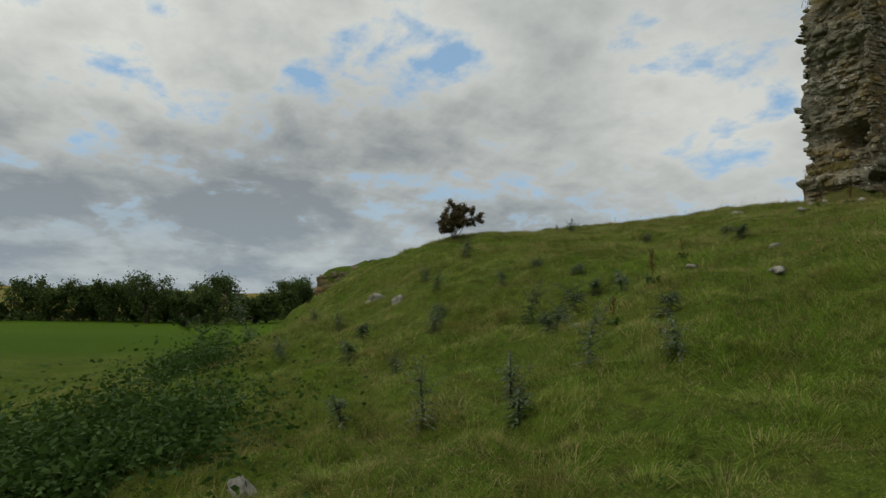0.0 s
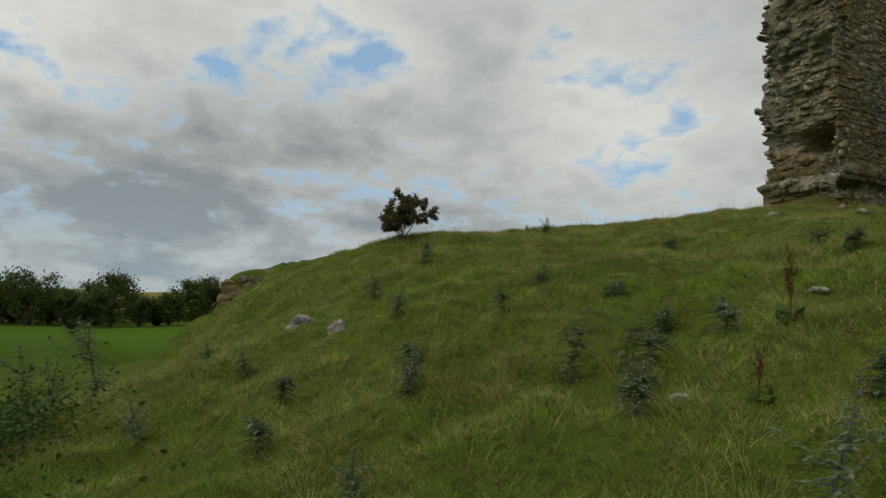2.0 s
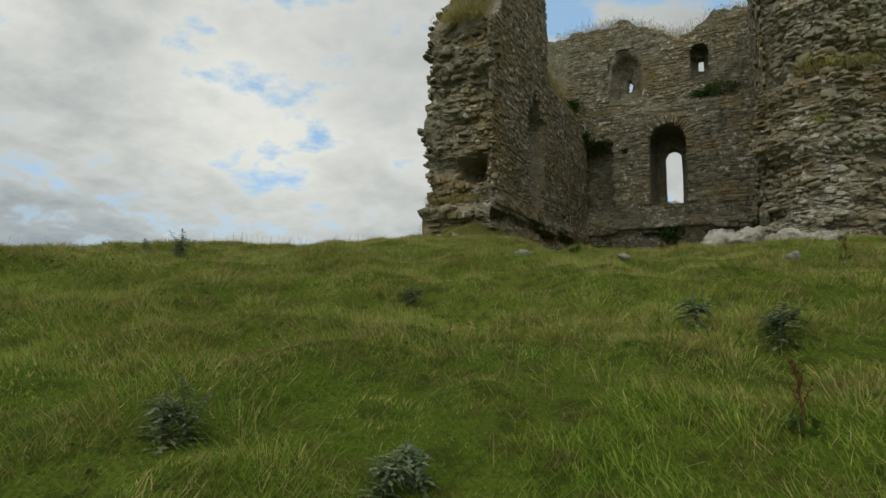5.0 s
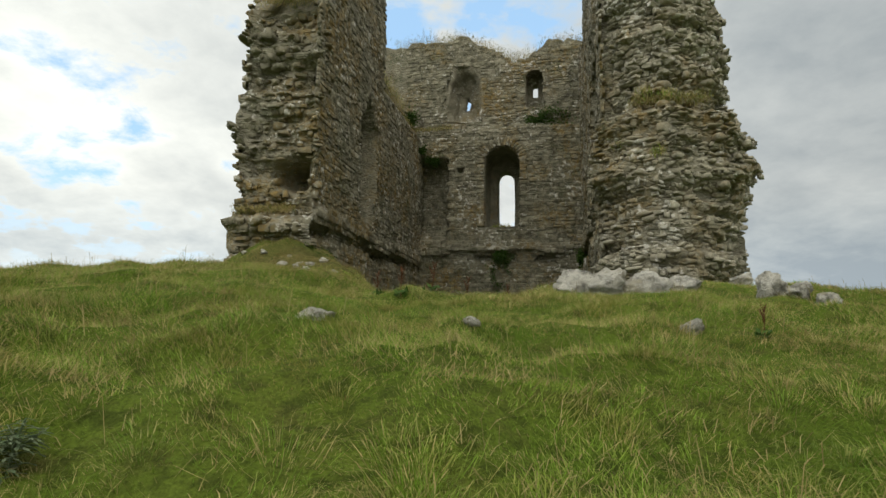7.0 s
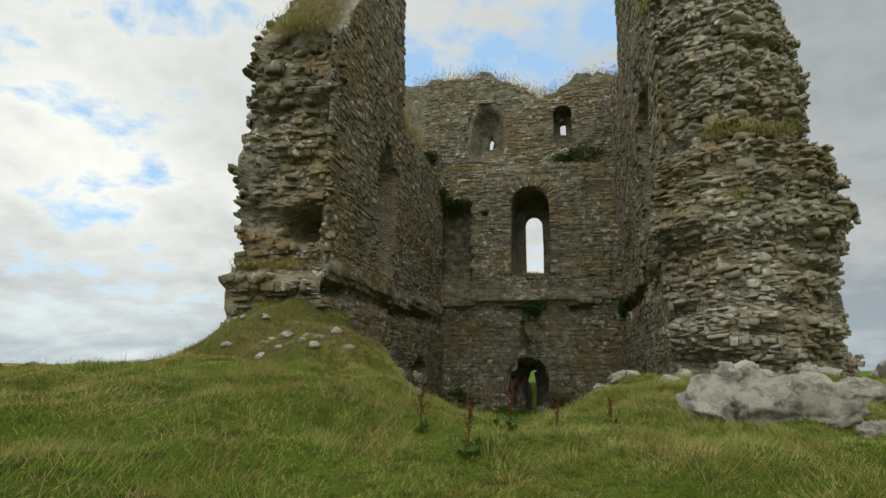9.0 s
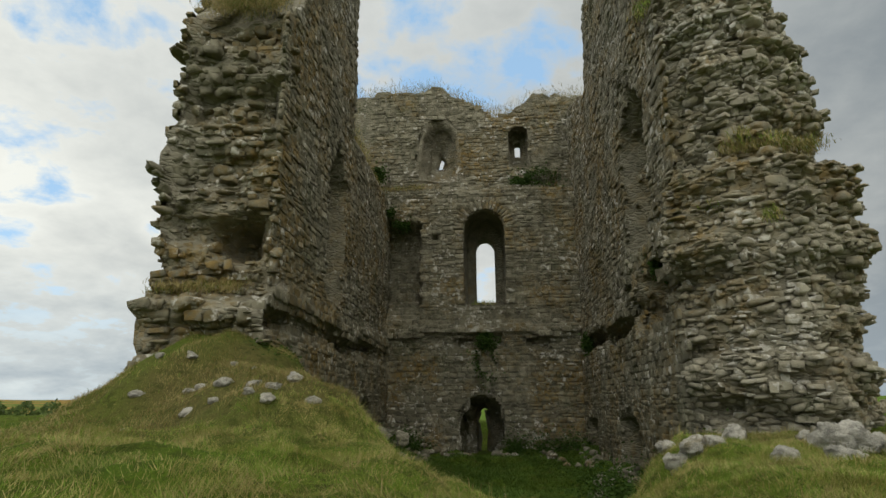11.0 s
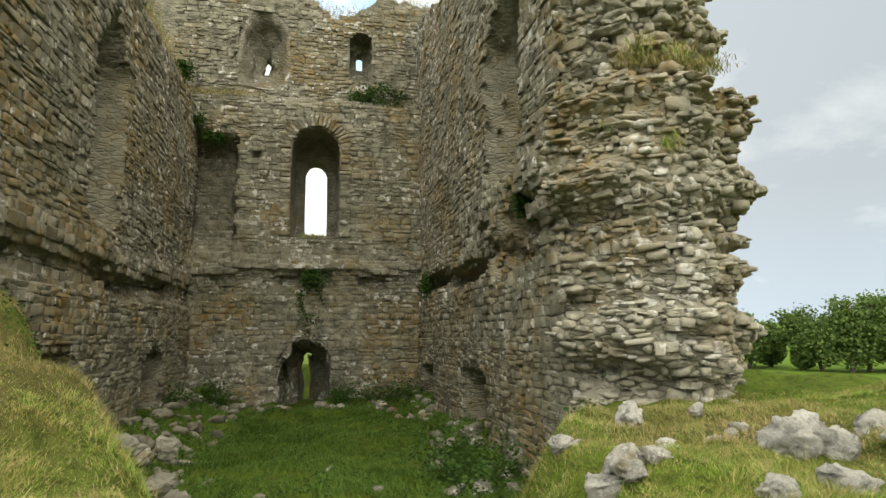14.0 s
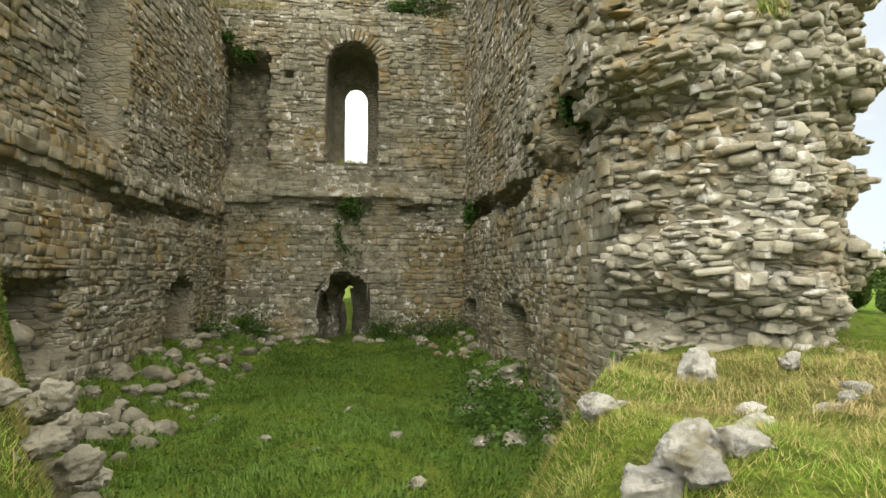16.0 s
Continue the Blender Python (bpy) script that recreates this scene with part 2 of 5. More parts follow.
GRASS = surface("grass_blades", lambda n, p: leaf_look(n, p, (0.135, 0.245, 0.022), (0.300, 0.395, 0.066), (0.44, 0.36, 0.155), 0.22, hilltop=0.06))
# lush floor green, darkened to include the shade between the walls
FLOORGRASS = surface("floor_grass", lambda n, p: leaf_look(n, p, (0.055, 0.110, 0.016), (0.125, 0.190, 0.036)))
DRYGRASS = surface("dry_grass", lambda n, p: leaf_look(n, p, (0.24, 0.19, 0.075), (0.43, 0.35, 0.165), (0.15, 0.17, 0.04), 0.20))
LUSH = surface("lush_weeds", lambda n, p: leaf_look(n, p, (0.030, 0.062, 0.012), (0.070, 0.125, 0.025)))
THISTLE = surface("thistle_leaf", lambda n, p: leaf_look(n, p, (0.085, 0.125, 0.062), (0.215, 0.255, 0.160)))
FLOWER = surface("thistle_flower", lambda n, p: leaf_look(n, p, (0.17, 0.08, 0.15), (0.27, 0.15, 0.25)))
SEEDRED = surface("dock_seed", lambda n, p: leaf_look(n, p, (0.085, 0.036, 0.018), (0.15, 0.07, 0.032)))
TREELEAF = surface("tree_leaf", lambda n, p: leaf_look(n, p, (0.050, 0.080, 0.026), (0.125, 0.170, 0.050)))
TREELEAF_E = surface("field_tree_leaf", lambda n, p: leaf_look(n, p, (0.060, 0.105, 0.026), (0.14, 0.195, 0.05)))
BUSHLEAF = surface("hawthorn_leaf", lambda n, p: leaf_look(n, p, (0.085, 0.075, 0.045), (0.19, 0.15, 0.09)))


def bark_look(n, p):
    pos = place_of(n)
    n.link(n.mix(n.noise(pos, 6.0, 5), (0.045, 0.038, 0.028), (0.12, 0.10, 0.075)), p.inputs["Base Color"])
    p.inputs["Roughness"].default_value = 0.95
    bump(n, p, n.noise(pos, 18.0, 5), 0.7, 0.02)


BARK = surface("bark", bark_look)


# ---- mesh helpers ----
rng = np.random.default_rng(7)


def fast(name, verts, *faces, smooth=False):
    """A mesh from arrays: vertices and one array of faces for each face size."""
    me = bpy.data.meshes.new(name)
    verts = np.asarray(verts, dtype=np.float32)
    me.vertices.add(len(verts))
    me.vertices.foreach_set("co", verts.ravel())
    faces = [np.asarray(f, dtype=np.int32) for f in faces if len(f)]
    total = np.concatenate([np.full(len(f), f.shape[1], dtype=np.int32) for f in faces])
    me.loops.add(int(total.sum()))
    me.loops.foreach_set("vertex_index", np.concatenate([f.ravel() for f in faces]))
    me.polygons.add(len(total))
    me.polygons.foreach_set("loop_start", np.concatenate([[0], np.cumsum(total)[:-1]]).astype(np.int32))
    if smooth:
        me.polygons.foreach_set("use_smooth", np.ones(len(total), dtype=bool))
    me.update(calc_edges=True)
    me.validate()
    return me


def thing(name, me, material, label="", category="", group="", kind="", parent=None):
    ob = new(name, me)
    if me is not None and material is not None and not me.materials:
        me.materials.append(material)
    ob.parent = parent
    return tagged(ob, label, category, group, kind)


def lattice(ix, iy, iz, seed):
    h = (ix.astype(np.int64) * 374761393 + iy.astype(np.int64) * 668265263 + iz.astype(np.int64) * 2147483647 + seed * 974634777) & 0xFFFFFFFF
    h = ((h ^ (h >> 13)) * 1274126177) & 0xFFFFFFFF
    h = (h ^ (h >> 16)) & 0xFFFFFFFF
    return h / 4294967295.0


def vn(x, y, z=0.0, seed=0):
    """Smooth noise from 0 to 1."""
    x, y, z = np.broadcast_arrays(np.asarray(x, float), np.asarray(y, float), np.asarray(z, float))
    fx, fy, fz = np.floor(x), np.floor(y), np.floor(z)
    u, v, t = x - fx, y - fy, z - fz
    u, v, t = (q * q * (3 - 2 * q) for q in (u, v, t))
    tot = 0.0
    for dx in (0, 1):
        for dy in (0, 1):
            for dz in (0, 1):
                k = (u if dx else 1 - u) * (v if dy else 1 - v) * (t if dz else 1 - t)
                tot = tot + k * lattice(fx + dx, fy + dy, fz + dz, seed)
    return tot


def step(a, b, x):
    q = np.clip((np.asarray(x, float) - a) / (b - a), 0, 1)
    return q * q * (3 - 2 * q)


# ---- the plan: the tower's own axes, turned by 7 degrees ----
TX, TY = -4.69, 32.6
CO, SI = math.cos(radians(-7)), math.sin(radians(-7))


def to_world(p):
    p = np.asarray(p, float)
    return np.stack([TX + p[..., 0] * CO - p[..., 1] * SI, TY + p[..., 0] * SI + p[..., 1] * CO, p[..., 2]], -1)


def to_tower(x, y):
    qx, qy = x - TX, y - TY
    return qx * CO + qy * SI, -qx * SI + qy * CO


# ---- ground ----
HILL_Y = (-40, -14, -7, -3, 0, 2, 4, 6, 8, 10, 12.5, 15, 34, 46, 60, 80)
HILL_Z = (-0.6, -0.5, -0.3, 0.1, 0.75, 1.30, 2.05, 2.9, 3.4, 3.9, 4.4, 4.6, 4.7, 4.0, 1.0, -0.8)


def hill(y):
    return sum(np.interp(y + d, HILL_Y, HILL_Z) for d in (-1.2, -0.6, 0, 0.6, 1.2)) / 5


def ground(x, y, fine=True):
    x, y = np.asarray(x, float), np.asarray(y, float)
    west = np.clip(-5 - x, 0, 9)
    south = 1 - step(14, 26, y)
    yy = y + (0.33 * west - 0.15 * np.clip(x + 5, 0, 8)) * south
    z = hill(yy)
    # the hill ends in a small crag to the west and falls gently to the east
    edge = -19.6 - 0.25 * (y - 4.5) + 0.8 * (vn(y * 0.6, 3.3) - 0.5)
    drop = np.where(y < 14, 1 - step(-1.2, 0.4, x - edge), 1 - step(-14, 0, x - edge + 2))
    z = z - drop * np.clip(z - 1.2, 0, 9) * 0.8
    z = -0.6 + (z + 0.6) * (1 - step(4, 26, x)) * (1 - step(2, 18, -21 - x))
    z = z - 0.15 * step(12.4, 14.6, -x) * (1 - step(9, 13, y)) * step(2, 4, y)
    z = z - 0.62 * step(8.5, 12.0, -x) * (1 - step(3.0, 5.4, y)) * (1 - step(17, 18.5, -x))
    # the crag's face
    lip = 4.75 + 0.5 * (vn(x * 0.9, 5.1) - 0.5) + 0.45 * np.clip(x + 19.5, -1, 3)
    z = z - 0.95 * step(15.8, 17.6, -x) * (1 - step(-0.35, 0.15, y - lip))
    # swells along the brow
    for bx, by, ax, ay, up in ((-12.2, 6.6, 1.8, 1.4, 0.20), (-8.5, 12.2, 1.5, 1.9, 0.17), (-9.6, 13.7, 1.3, 1.1, 0.14), (-12.3, 13.0, 1.6, 1.8, -0.22), (-6.1, 14.4, 1.05, 1.5, -0.48)):
        z = z + up * np.exp(-((x - bx) / ax) ** 2 - ((y - by) / ay) ** 2)
    f = step(10.5, 17, -x) * (1 - step(1.0, 4.0, y))
    z = z * (1 - f) - 0.4 * f
    lx, ly = to_tower(x, y)
    # bank before the broken end of the west wall
    d = np.hypot((lx + 4.75) / np.where(lx < -4.75, 2.95, 3.05), (ly + 12.2) / 4.2)
    z = z + 1.75 * (1 - step(0.1, 1.0, d))
    d = np.hypot((lx + 2.6) / 2.0, (ly + 14.9) / 2.0)
    z = z + 0.75 * (1 - step(0.1, 1.0, d))
    # bank before the east wall
    d = np.hypot((lx - 4.6) / 2.2, (ly + 14.6) / 2.2)
    z = z - 0.15 * (1 - step(0.2, 1.0, d))
    # sunken floor between the walls
    gap_l = np.interp(ly, (-18.5, -15, -12.5, -10, -8.5), (0.0, -1.0, -2.6, -4.3, -5.6))
    gap_r = np.interp(ly, (-18.5, -15, -13, -11, -9), (1.6, 2.0, 3.2, 4.0, 5.6))
    pit = step(-0.5, 0.55, lx - gap_l) * step(-0.5, 0.55, gap_r - lx) * step(-18.3, -13.6, ly) * (1 - step(3.2, 6, ly))
    z = z * (1 - pit) + (2.98 + 0.03 * np.clip(ly + 9, 0, 9)) * pit
    heap = 0.55 * (1 - step(0.0, 1.7, lx + 4.0)) + 0.35 * (1 - step(0.0, 1.1, 3.75 - lx)) + 0.25 * (1 - step(0.0, 1.2, -ly)) * step(0.5, 1.0, np.abs(lx + 0.27))
    z = z + heap * pit * step(-12.5, -10.5, ly) * (0.6 + 0.8 * vn(x * 0.9, y * 0.9, 0, 6))
    if fine:
        near = (1 - step(14, 40, np.abs(x + 6))) * (1 - step(20, 50, np.abs(y - 12)))
        z = z + near * (0.22 * (vn(x * 0.55, y * 0.55, 0, 1) - 0.5) + 0.13 * (vn(x * 1.5, y * 1.5, 0, 2) - 0.5) + 0.17 * (vn(x * 2.9, y * 2.9, 0, 3) - 0.5))
        z = z + (1 - near) * 0.25 * (vn(x * 0.05, y * 0.05, 0, 4) - 0.5)
        r = np.hypot(x, y)
        z = z - (0.9 + 2.5 * step(20, 120, -x) * (1 - step(10, 60, y))) * step(30, 120, r) + step(350, 1500, r) * (10 + 22 * vn(x * 0.0025, y * 0.0025, 0, 5))
    return z


def axis(lo, hi, d, reach):
    mid = np.arange(lo, hi, d)
    out = []
    s = d
    p = 0.0
    while p < reach:
        s *= 1.13
        p += s
        out.append(p)
    out = np.array(out)
    return np.concatenate([lo - out[::-1], mid, hi + out])


gx, gy = axis(-19, 5, 0.17, 3200), axis(-4, 33, 0.17, 3200)
GX, GY = np.meshgrid(gx, gy)
GV = np.stack([GX, GY, ground(GX, GY)], -1).reshape(-1, 3)
nx_, ny_ = len(gx), len(gy)
idx = np.arange(nx_ * ny_).reshape(ny_, nx_)
GF = np.stack([idx[:-1, :-1], idx[:-1, 1:], idx[1:, 1:], idx[1:, :-1]], -1).reshape(-1, 4)
thing("ground", fast("ground", GV, GF, smooth=True), TURF, "rough green pasture turf over a low castle hill", "ground", kind="structure")


# ---- masonry ----
def stone_template(r, rough=1.0):
    """A rounded block with an uneven face: width and height 1, its face towards +y."""
    q = np.array([-0.5, -0.39, 0.39, 0.5])
    V = []
    for j in range(4):
        for i in range(4):
            edge = (i in (0, 3)) + (j in (0, 3))
            k = r.uniform(0.80, 1.0) if edge == 2 else 1.0
            V.append([q[i] * k, (0.5, 0.44, 0.34)[edge], q[j] * k])
    V = np.array(V)
    V += r.uniform(-0.07, 0.07, V.shape) * rough * np.array([1, 2.2, 1])
    # split faces lie a little askew
    V[:, 1] += r.uniform(-0.28, 0.28) * V[:, 0] + r.uniform(-0.22, 0.22) * V[:, 2]
    ring = [0, 1, 2, 3, 7, 11, 15, 14, 13, 12, 8, 4]
    B = V[ring] * np.array([0.94, 0, 0.94]) + np.array([0, -0.6, 0])
    F = [[j * 4 + i, j * 4 + i + 1, j * 4 + i + 5, j * 4 + i + 4] for j in range(3) for i in range(3)]
    for k in range(12):
        a, b = ring[k], ring[(k + 1) % 12]
        F.append([b, a, 16 + k, 16 + (k + 1) % 12])
    V = np.vstack([V, B])
    # face to +y means the order turns round
    return V, np.array(F)[:, ::-1]


def lump_template(seed):
    """A broken lump of stone with sharp facets."""
    q = np.random.default_rng(seed)
    bm = bmesh.new()
    bmesh.ops.create_icosphere(bm, subdivisions=2, radius=0.62)
    V = np.array([v.co for v in bm.verts])
    F = np.array([[v.index for v in f.verts] for f in bm.faces])
    bm.free()
    V = np.sign(V) * (np.abs(V) / 0.62) ** 0.5 * 0.52
    for k in range(12):
        n = q.normal(size=3)
        n /= np.linalg.norm(n)
        V = V - np.maximum(V @ n - q.uniform(0.27, 0.50), 0)[:, None] * n
    V = V * (1 + 0.36 * (vn(V[:, 0] * 3 + seed, V[:, 1] * 3, V[:, 2] * 3, seed) - 0.5))[:, None] + q.uniform(-0.025, 0.025, V.shape)
    return V, F


TEMPLATES = [stone_template(np.random.default_rng(100 + k)) for k in range(20)] + [lump_template(300 + k) for k in range(10)]
STONE_MESHES = {}


def stone_mesh(k, material):
    key = (k, material.name)
    if key not in STONE_MESHES:
        me = fast("stone", *TEMPLATES[k])
        me.materials.append(material)
        STONE_MESHES[key] = me
    return STONE_MESHES[key]


def lay(parent, stones, material, nearest, label):
    """Lays stones (place, along, out, size, tilt); the first ones of the ranking are parts, the rest one joined part."""
    P, T, N, S, K = (np.array([s[i] for s in stones]) for i in range(5))
    Z = np.cross(T, N)
    Z *= np.sign(Z[:, 2:3] + 1e-9)
    order = np.argsort([nearest(p) for p in P])
    single = set(order[:290].tolist())
    for i in sorted(single):
        m = Matrix.Identity(4)
        for row in range(3):
            m[row][0], m[row][1], m[row][2], m[row][3] = T[i][row] * S[i][0], N[i][row] * S[i][1], Z[i][row] * S[i][2], P[i][row]
        ob = new("stone", stone_mesh(int(K[i]), material))
        ob.parent = parent
        ob.matrix_local = m
    rest = np.array([i for i in range(len(P)) if i not in single])
    V, F, Q, at = [], [], [], 0
    for k in range(30):
        ids = rest[K[rest] == k]
        if not len(ids):
            continue
        tv, tf = TEMPLATES[k]
        v = (P[ids][:, None] + T[ids][:, None] * (tv[None, :, 0:1] * S[ids][:, None, 0:1]) + N[ids][:, None] * (tv[None, :, 1:2] * S[ids][:, None, 1:2])
             + Z[ids][:, None] * (tv[None, :, 2:3] * S[ids][:, None, 2:3]))
        f = tf[None] + (np.arange(len(ids)) * len(tv))[:, None, None] + at
        at += len(ids) * len(tv)
        V.append(v.reshape(-1, 3))
        (F if tf.shape[1] == 4 else Q).append(f.reshape(-1, tf.shape[1]))
    me = fast("stonework", np.vstack(V), np.vstack(F) if F else [], np.vstack(Q) if Q else [])
    thing("stonework", me, material, label, kind="stuff", parent=parent)


def wall_body(name, corners, base, height, relief, holes, axis_of, label, cell=0.12):
    """A closed, uneven wall: outline in tower axes, ragged top, holes left open."""
    pts, nrm = [], []
    n = len(corners)
    for k in range(n):
        a, b = np.array(corners[k], float), np.array(corners[(k + 1) % n], float)
        d = b - a
        m = max(2, int(np.hypot(*d) / cell))
        for i in range(m):
            pts.append(a + d * i / m)
            nrm.append([d[1], -d[0]] / np.hypot(*d))
    pts, nrm = np.array(pts), np.array(nrm)
    sm = nrm + 0.7 * (np.roll(nrm, 1, 0) + np.roll(nrm, -1, 0)) + 0.3 * (np.roll(nrm, 2, 0) + np.roll(nrm, -2, 0))
    sm /= np.linalg.norm(sm, axis=1, keepdims=True)
    top = height(pts[:, 0], pts[:, 1]) + 0.5 * (vn(pts[:, 0] * 1.1, pts[:, 1] * 1.1, 0, 9) - 0.5) + 0.25 * (vn(pts[:, 0] * 4, pts[:, 1] * 4, 0, 8) - 0.5)
    zs = np.arange(base, top.max() + cell, cell)
    K, M = len(zs), len(pts)
    Zg = np.minimum(zs[:, None], top[None])
    X, Y = np.broadcast_to(pts[:, 0], (K, M)), np.broadcast_to(pts[:, 1], (K, M))
    D = relief(X, Y, Zg, np.broadcast_to(nrm[:, 0], (K, M)), np.broadcast_to(nrm[:, 1], (K, M)))
    rows = [np.stack([X + sm[:, 0] * D, Y + sm[:, 1] * D, Zg], -1)]
    x0, x1, y0, y1 = pts[:, 0].min(), pts[:, 0].max(), pts[:, 1].min(), pts[:, 1].max()
    h = min(x1 - x0, y1 - y0) / 2
    C = np.stack([np.clip(pts[:, 0], x0 + h, x1 - h), np.clip(pts[:, 1], y0 + h, y1 - h), top], -1)
    for f in (0.3, 0.65, 1.0):
        r = rows[0][-1] * (1 - f) + C * f
        r[:, 2] = top * (1 - f) + height(r[:, 0], r[:, 1]) * f + 0.28 * f + 0.2 * (vn(r[:, 0] * 2, r[:, 1] * 2, 0, 12) - 0.5)
        rows.append(r[None])
    V = np.vstack([r.reshape(-1, M, 3) for r in rows])
    R = len(V)
    ids = np.arange(R * M).reshape(R, M)
    nxt = np.roll(ids, -1, 1)
    F = np.stack([ids[:-1], nxt[:-1], nxt[1:], ids[1:]], -1)
    keep = np.ones((R - 1, M), bool)
    low = Zg[:-1] < np.maximum(top, np.roll(top, -1))[None] - 1e-4
    keep[: K - 1] = low
    cx, cy = (pts + np.roll(pts, -1, 0)).T / 2
    cz = (zs[:-1] + zs[1:]) / 2
    CX, CZ = np.meshgrid(cx, cz)
    CY, _ = np.meshgrid(cy, cz)
    keep[: K - 1] &= ~holes(CX, CY, CZ)
    me = fast(name, to_world(V).reshape(-1, 3), F[keep], smooth=True)
    return thing(name, me, CORE, label, "wall", kind="structure")


def courses(a, b, base, height, relief, skip, big=1.0, proud=0.05, wild=0.0, seed=1):
    """Stones in rough courses along the line a-b, seen from its right-hand side."""
    r = np.random.default_rng(seed)
    a, b = np.array(a, float), np.array(b, float)
    L = np.hypot(*(b - a))
    t = (b - a) / L
    n = np.array([t[1], -t[0]])
    found = []
    z = base
    while z < 20.5:
        h = (0.075 + 0.15 * r.random() ** 1.6) * big
        s = -r.uniform(0, 0.3)
        while s < L:
            l = (0.12 + 0.34 * r.random() ** 1.4) * big * (1.3 if r.random() < 0.12 else 1)
            found.append((s + l / 2, z + h / 2 + r.uniform(-0.02, 0.02), l, h * r.uniform(0.82, 1.12), r.uniform(-1, 1), r.integers(0, 20), r.random(), r.random()))
            s += l + r.uniform(0.0, 0.03)
        z += h
    q = np.array(found)
    q[:, 1] += 0.08 * big * (vn(q[:, 0] * 0.5, z, 0, seed) - 0.5)
    X, Y = a[0] + t[0] * q[:, 0], a[1] + t[1] * q[:, 0]
    Z = q[:, 1]
    NX, NY = np.full(len(q), n[0]), np.full(len(q), n[1])
    D = relief(X, Y, Z, NX, NY)
    e = 0.13 * big
    jump = np.zeros(len(q))
    for dx, dz in ((e, 0), (-e, 0), (0, e), (0, -e)):
        jump = np.maximum(jump, np.abs(relief(X + t[0] * dx, Y + t[1] * dx, Z + dz, NX, NY) - D))
    ok = (Z < height(X, Y) - 0.05) & ~skip(X, Y, Z) & (jump < 0.46) & (q[:, 6] > 0.04 + 0.9 * max(wild - 0.05, 0)) & (q[:, 0] > -0.1) & (q[:, 0] < L + 0.1)
    stones = []
    for i in np.nonzero(ok)[0]:
        out_by = D[i] + proud * (q[i, 7] - 0.5) + wild * max(0.0, q[i, 6] - 0.55) ** 2 * 3
        p = np.array([X[i] + n[0] * out_by, Y[i] + n[1] * out_by, Z[i]])
        tilt = q[i, 4] * (0.06 + 0.6 * wild)
        T = np.array([t[0] * math.cos(tilt), t[1] * math.cos(tilt), math.sin(tilt)])
        N = np.array([n[0], n[1], 0.0])
        kind = int(q[i, 5])
        size = (q[i, 2], (0.055 + 0.03 * q[i, 6]) * big + wild * 0.9 * q[i, 7] ** 2, q[i, 3])
        if wild > 0.1 and q[i, 6] < 0.84:
            # broken core: lumps turned every way
            kind = 20 + kind % 10
            spin = (q[i, 7] - 0.5) * 1.3
            T, N = T * math.cos(spin) + N * math.sin(spin), N * math.cos(spin) - T * math.sin(spin)
            f = 0.75 + 0.9 * q[i, 6] ** 2
            p = p - np.array([n[0], n[1], 0.0]) * 0.055 * big
            size = (q[i, 2] * f * 1.15, max(0.16, q[i, 2] * f * 0.8), q[i, 3] * f * 1.25)
        pw = to_world(p)
        turn = lambda v: np.array([v[0] * CO - v[1] * SI, v[0] * SI + v[1] * CO, v[2]])
        stones.append((pw, turn(T), turn(N), size, kind))
    return stones


def rough(x, y, z, k=1.0, seed=20):
    return k * (0.16 * (vn(x * 0.8, y * 0.8, z * 0.8, seed) - 0.5) + 0.10 * (vn(x * 2.6, y * 2.6, z * 3.2, seed + 1) - 0.5))


def block(v, lo, hi, soft=0.08):
    return step(lo - soft, lo + soft, v) * (1 - step(hi - soft, hi + soft, v))


def west_relief(x, y, z, nx, ny):
    inner, end, outer = nx > 0.7, ny < -0.5, nx < -0.7
    d = rough(x, y, z, 1.0, 20) * np.where(inner, 0.5, 1.0)
    i = -0.75 * step(13.4, 13.8, z) * step(-6.3, -5.9, y)
    point = 12.35 - 1.3 * np.abs(y + 7.75)
    i = i - 1.15 * block(y, -8.55, -6.95) * step(7.7, 8.1, z) * (1 - step(-0.1, 0.1, z - point))
    i = i - 1.5 * block(y, -4.9, -3.2) * (1 - step(5.15, 5.4, z + 0.35 * np.abs(y + 4.0)))
    i = i + (rough(x, y, z, 5.0, 47) - 1.1) * block(y, -10.9, -9.1, 0.3) * block(z, 4.0, 5.2, 0.25)
    line = 6.95 + 0.3 * (vn(y * 0.9, 1.7) - 0.5) + 0.25 * np.clip((y + 6) / 6, 0, 1)
    patch = 0.2 + 0.7 * step(0.35, 0.55, vn(y * 0.75, 7.7, 0, 3))
    i = i + 0.14 * (1 - step(-0.08, 0.08, z - line + 0.55)) - 0.34 * patch * block(z, line - 0.36, line, 0.1) * (1 - block(y, -2.2, 1, 0.3))
    i = i + 0.14 * block(z, line, line + 0.5, 0.2)
    f = rough(x, y, z, 2.4, 31) - 1.4 * step(0.0, 0.5, 0.85 - np.hypot((x + 4.7) / 1.0, (z - 8.3) / 0.72))
    f = f + 0.40 * (vn(x * 0.8, y * 0.8, z * 4.2, 37) - 0.5)
    f = f + 0.42 * (1 - step(6.8, 7.4, z)) - 0.07 * np.clip(z - 8, 0, 9) + 0.25 * block(z, 11.8, 12.6, 0.2) - 0.3 * block(z, 11.0, 11.7, 0.2)
    o = 0.45 * (1 - step(6.7, 7.5, z)) + rough(x, y, z, 2.0, 35) + 0.15 * block(z, 9.5, 10.3, 0.2) + 0.18 * step(7.6, 8.6, z)
    return d + np.where(inner, i, 0) + np.where(end, f, 0) + np.where(outer, o, 0)


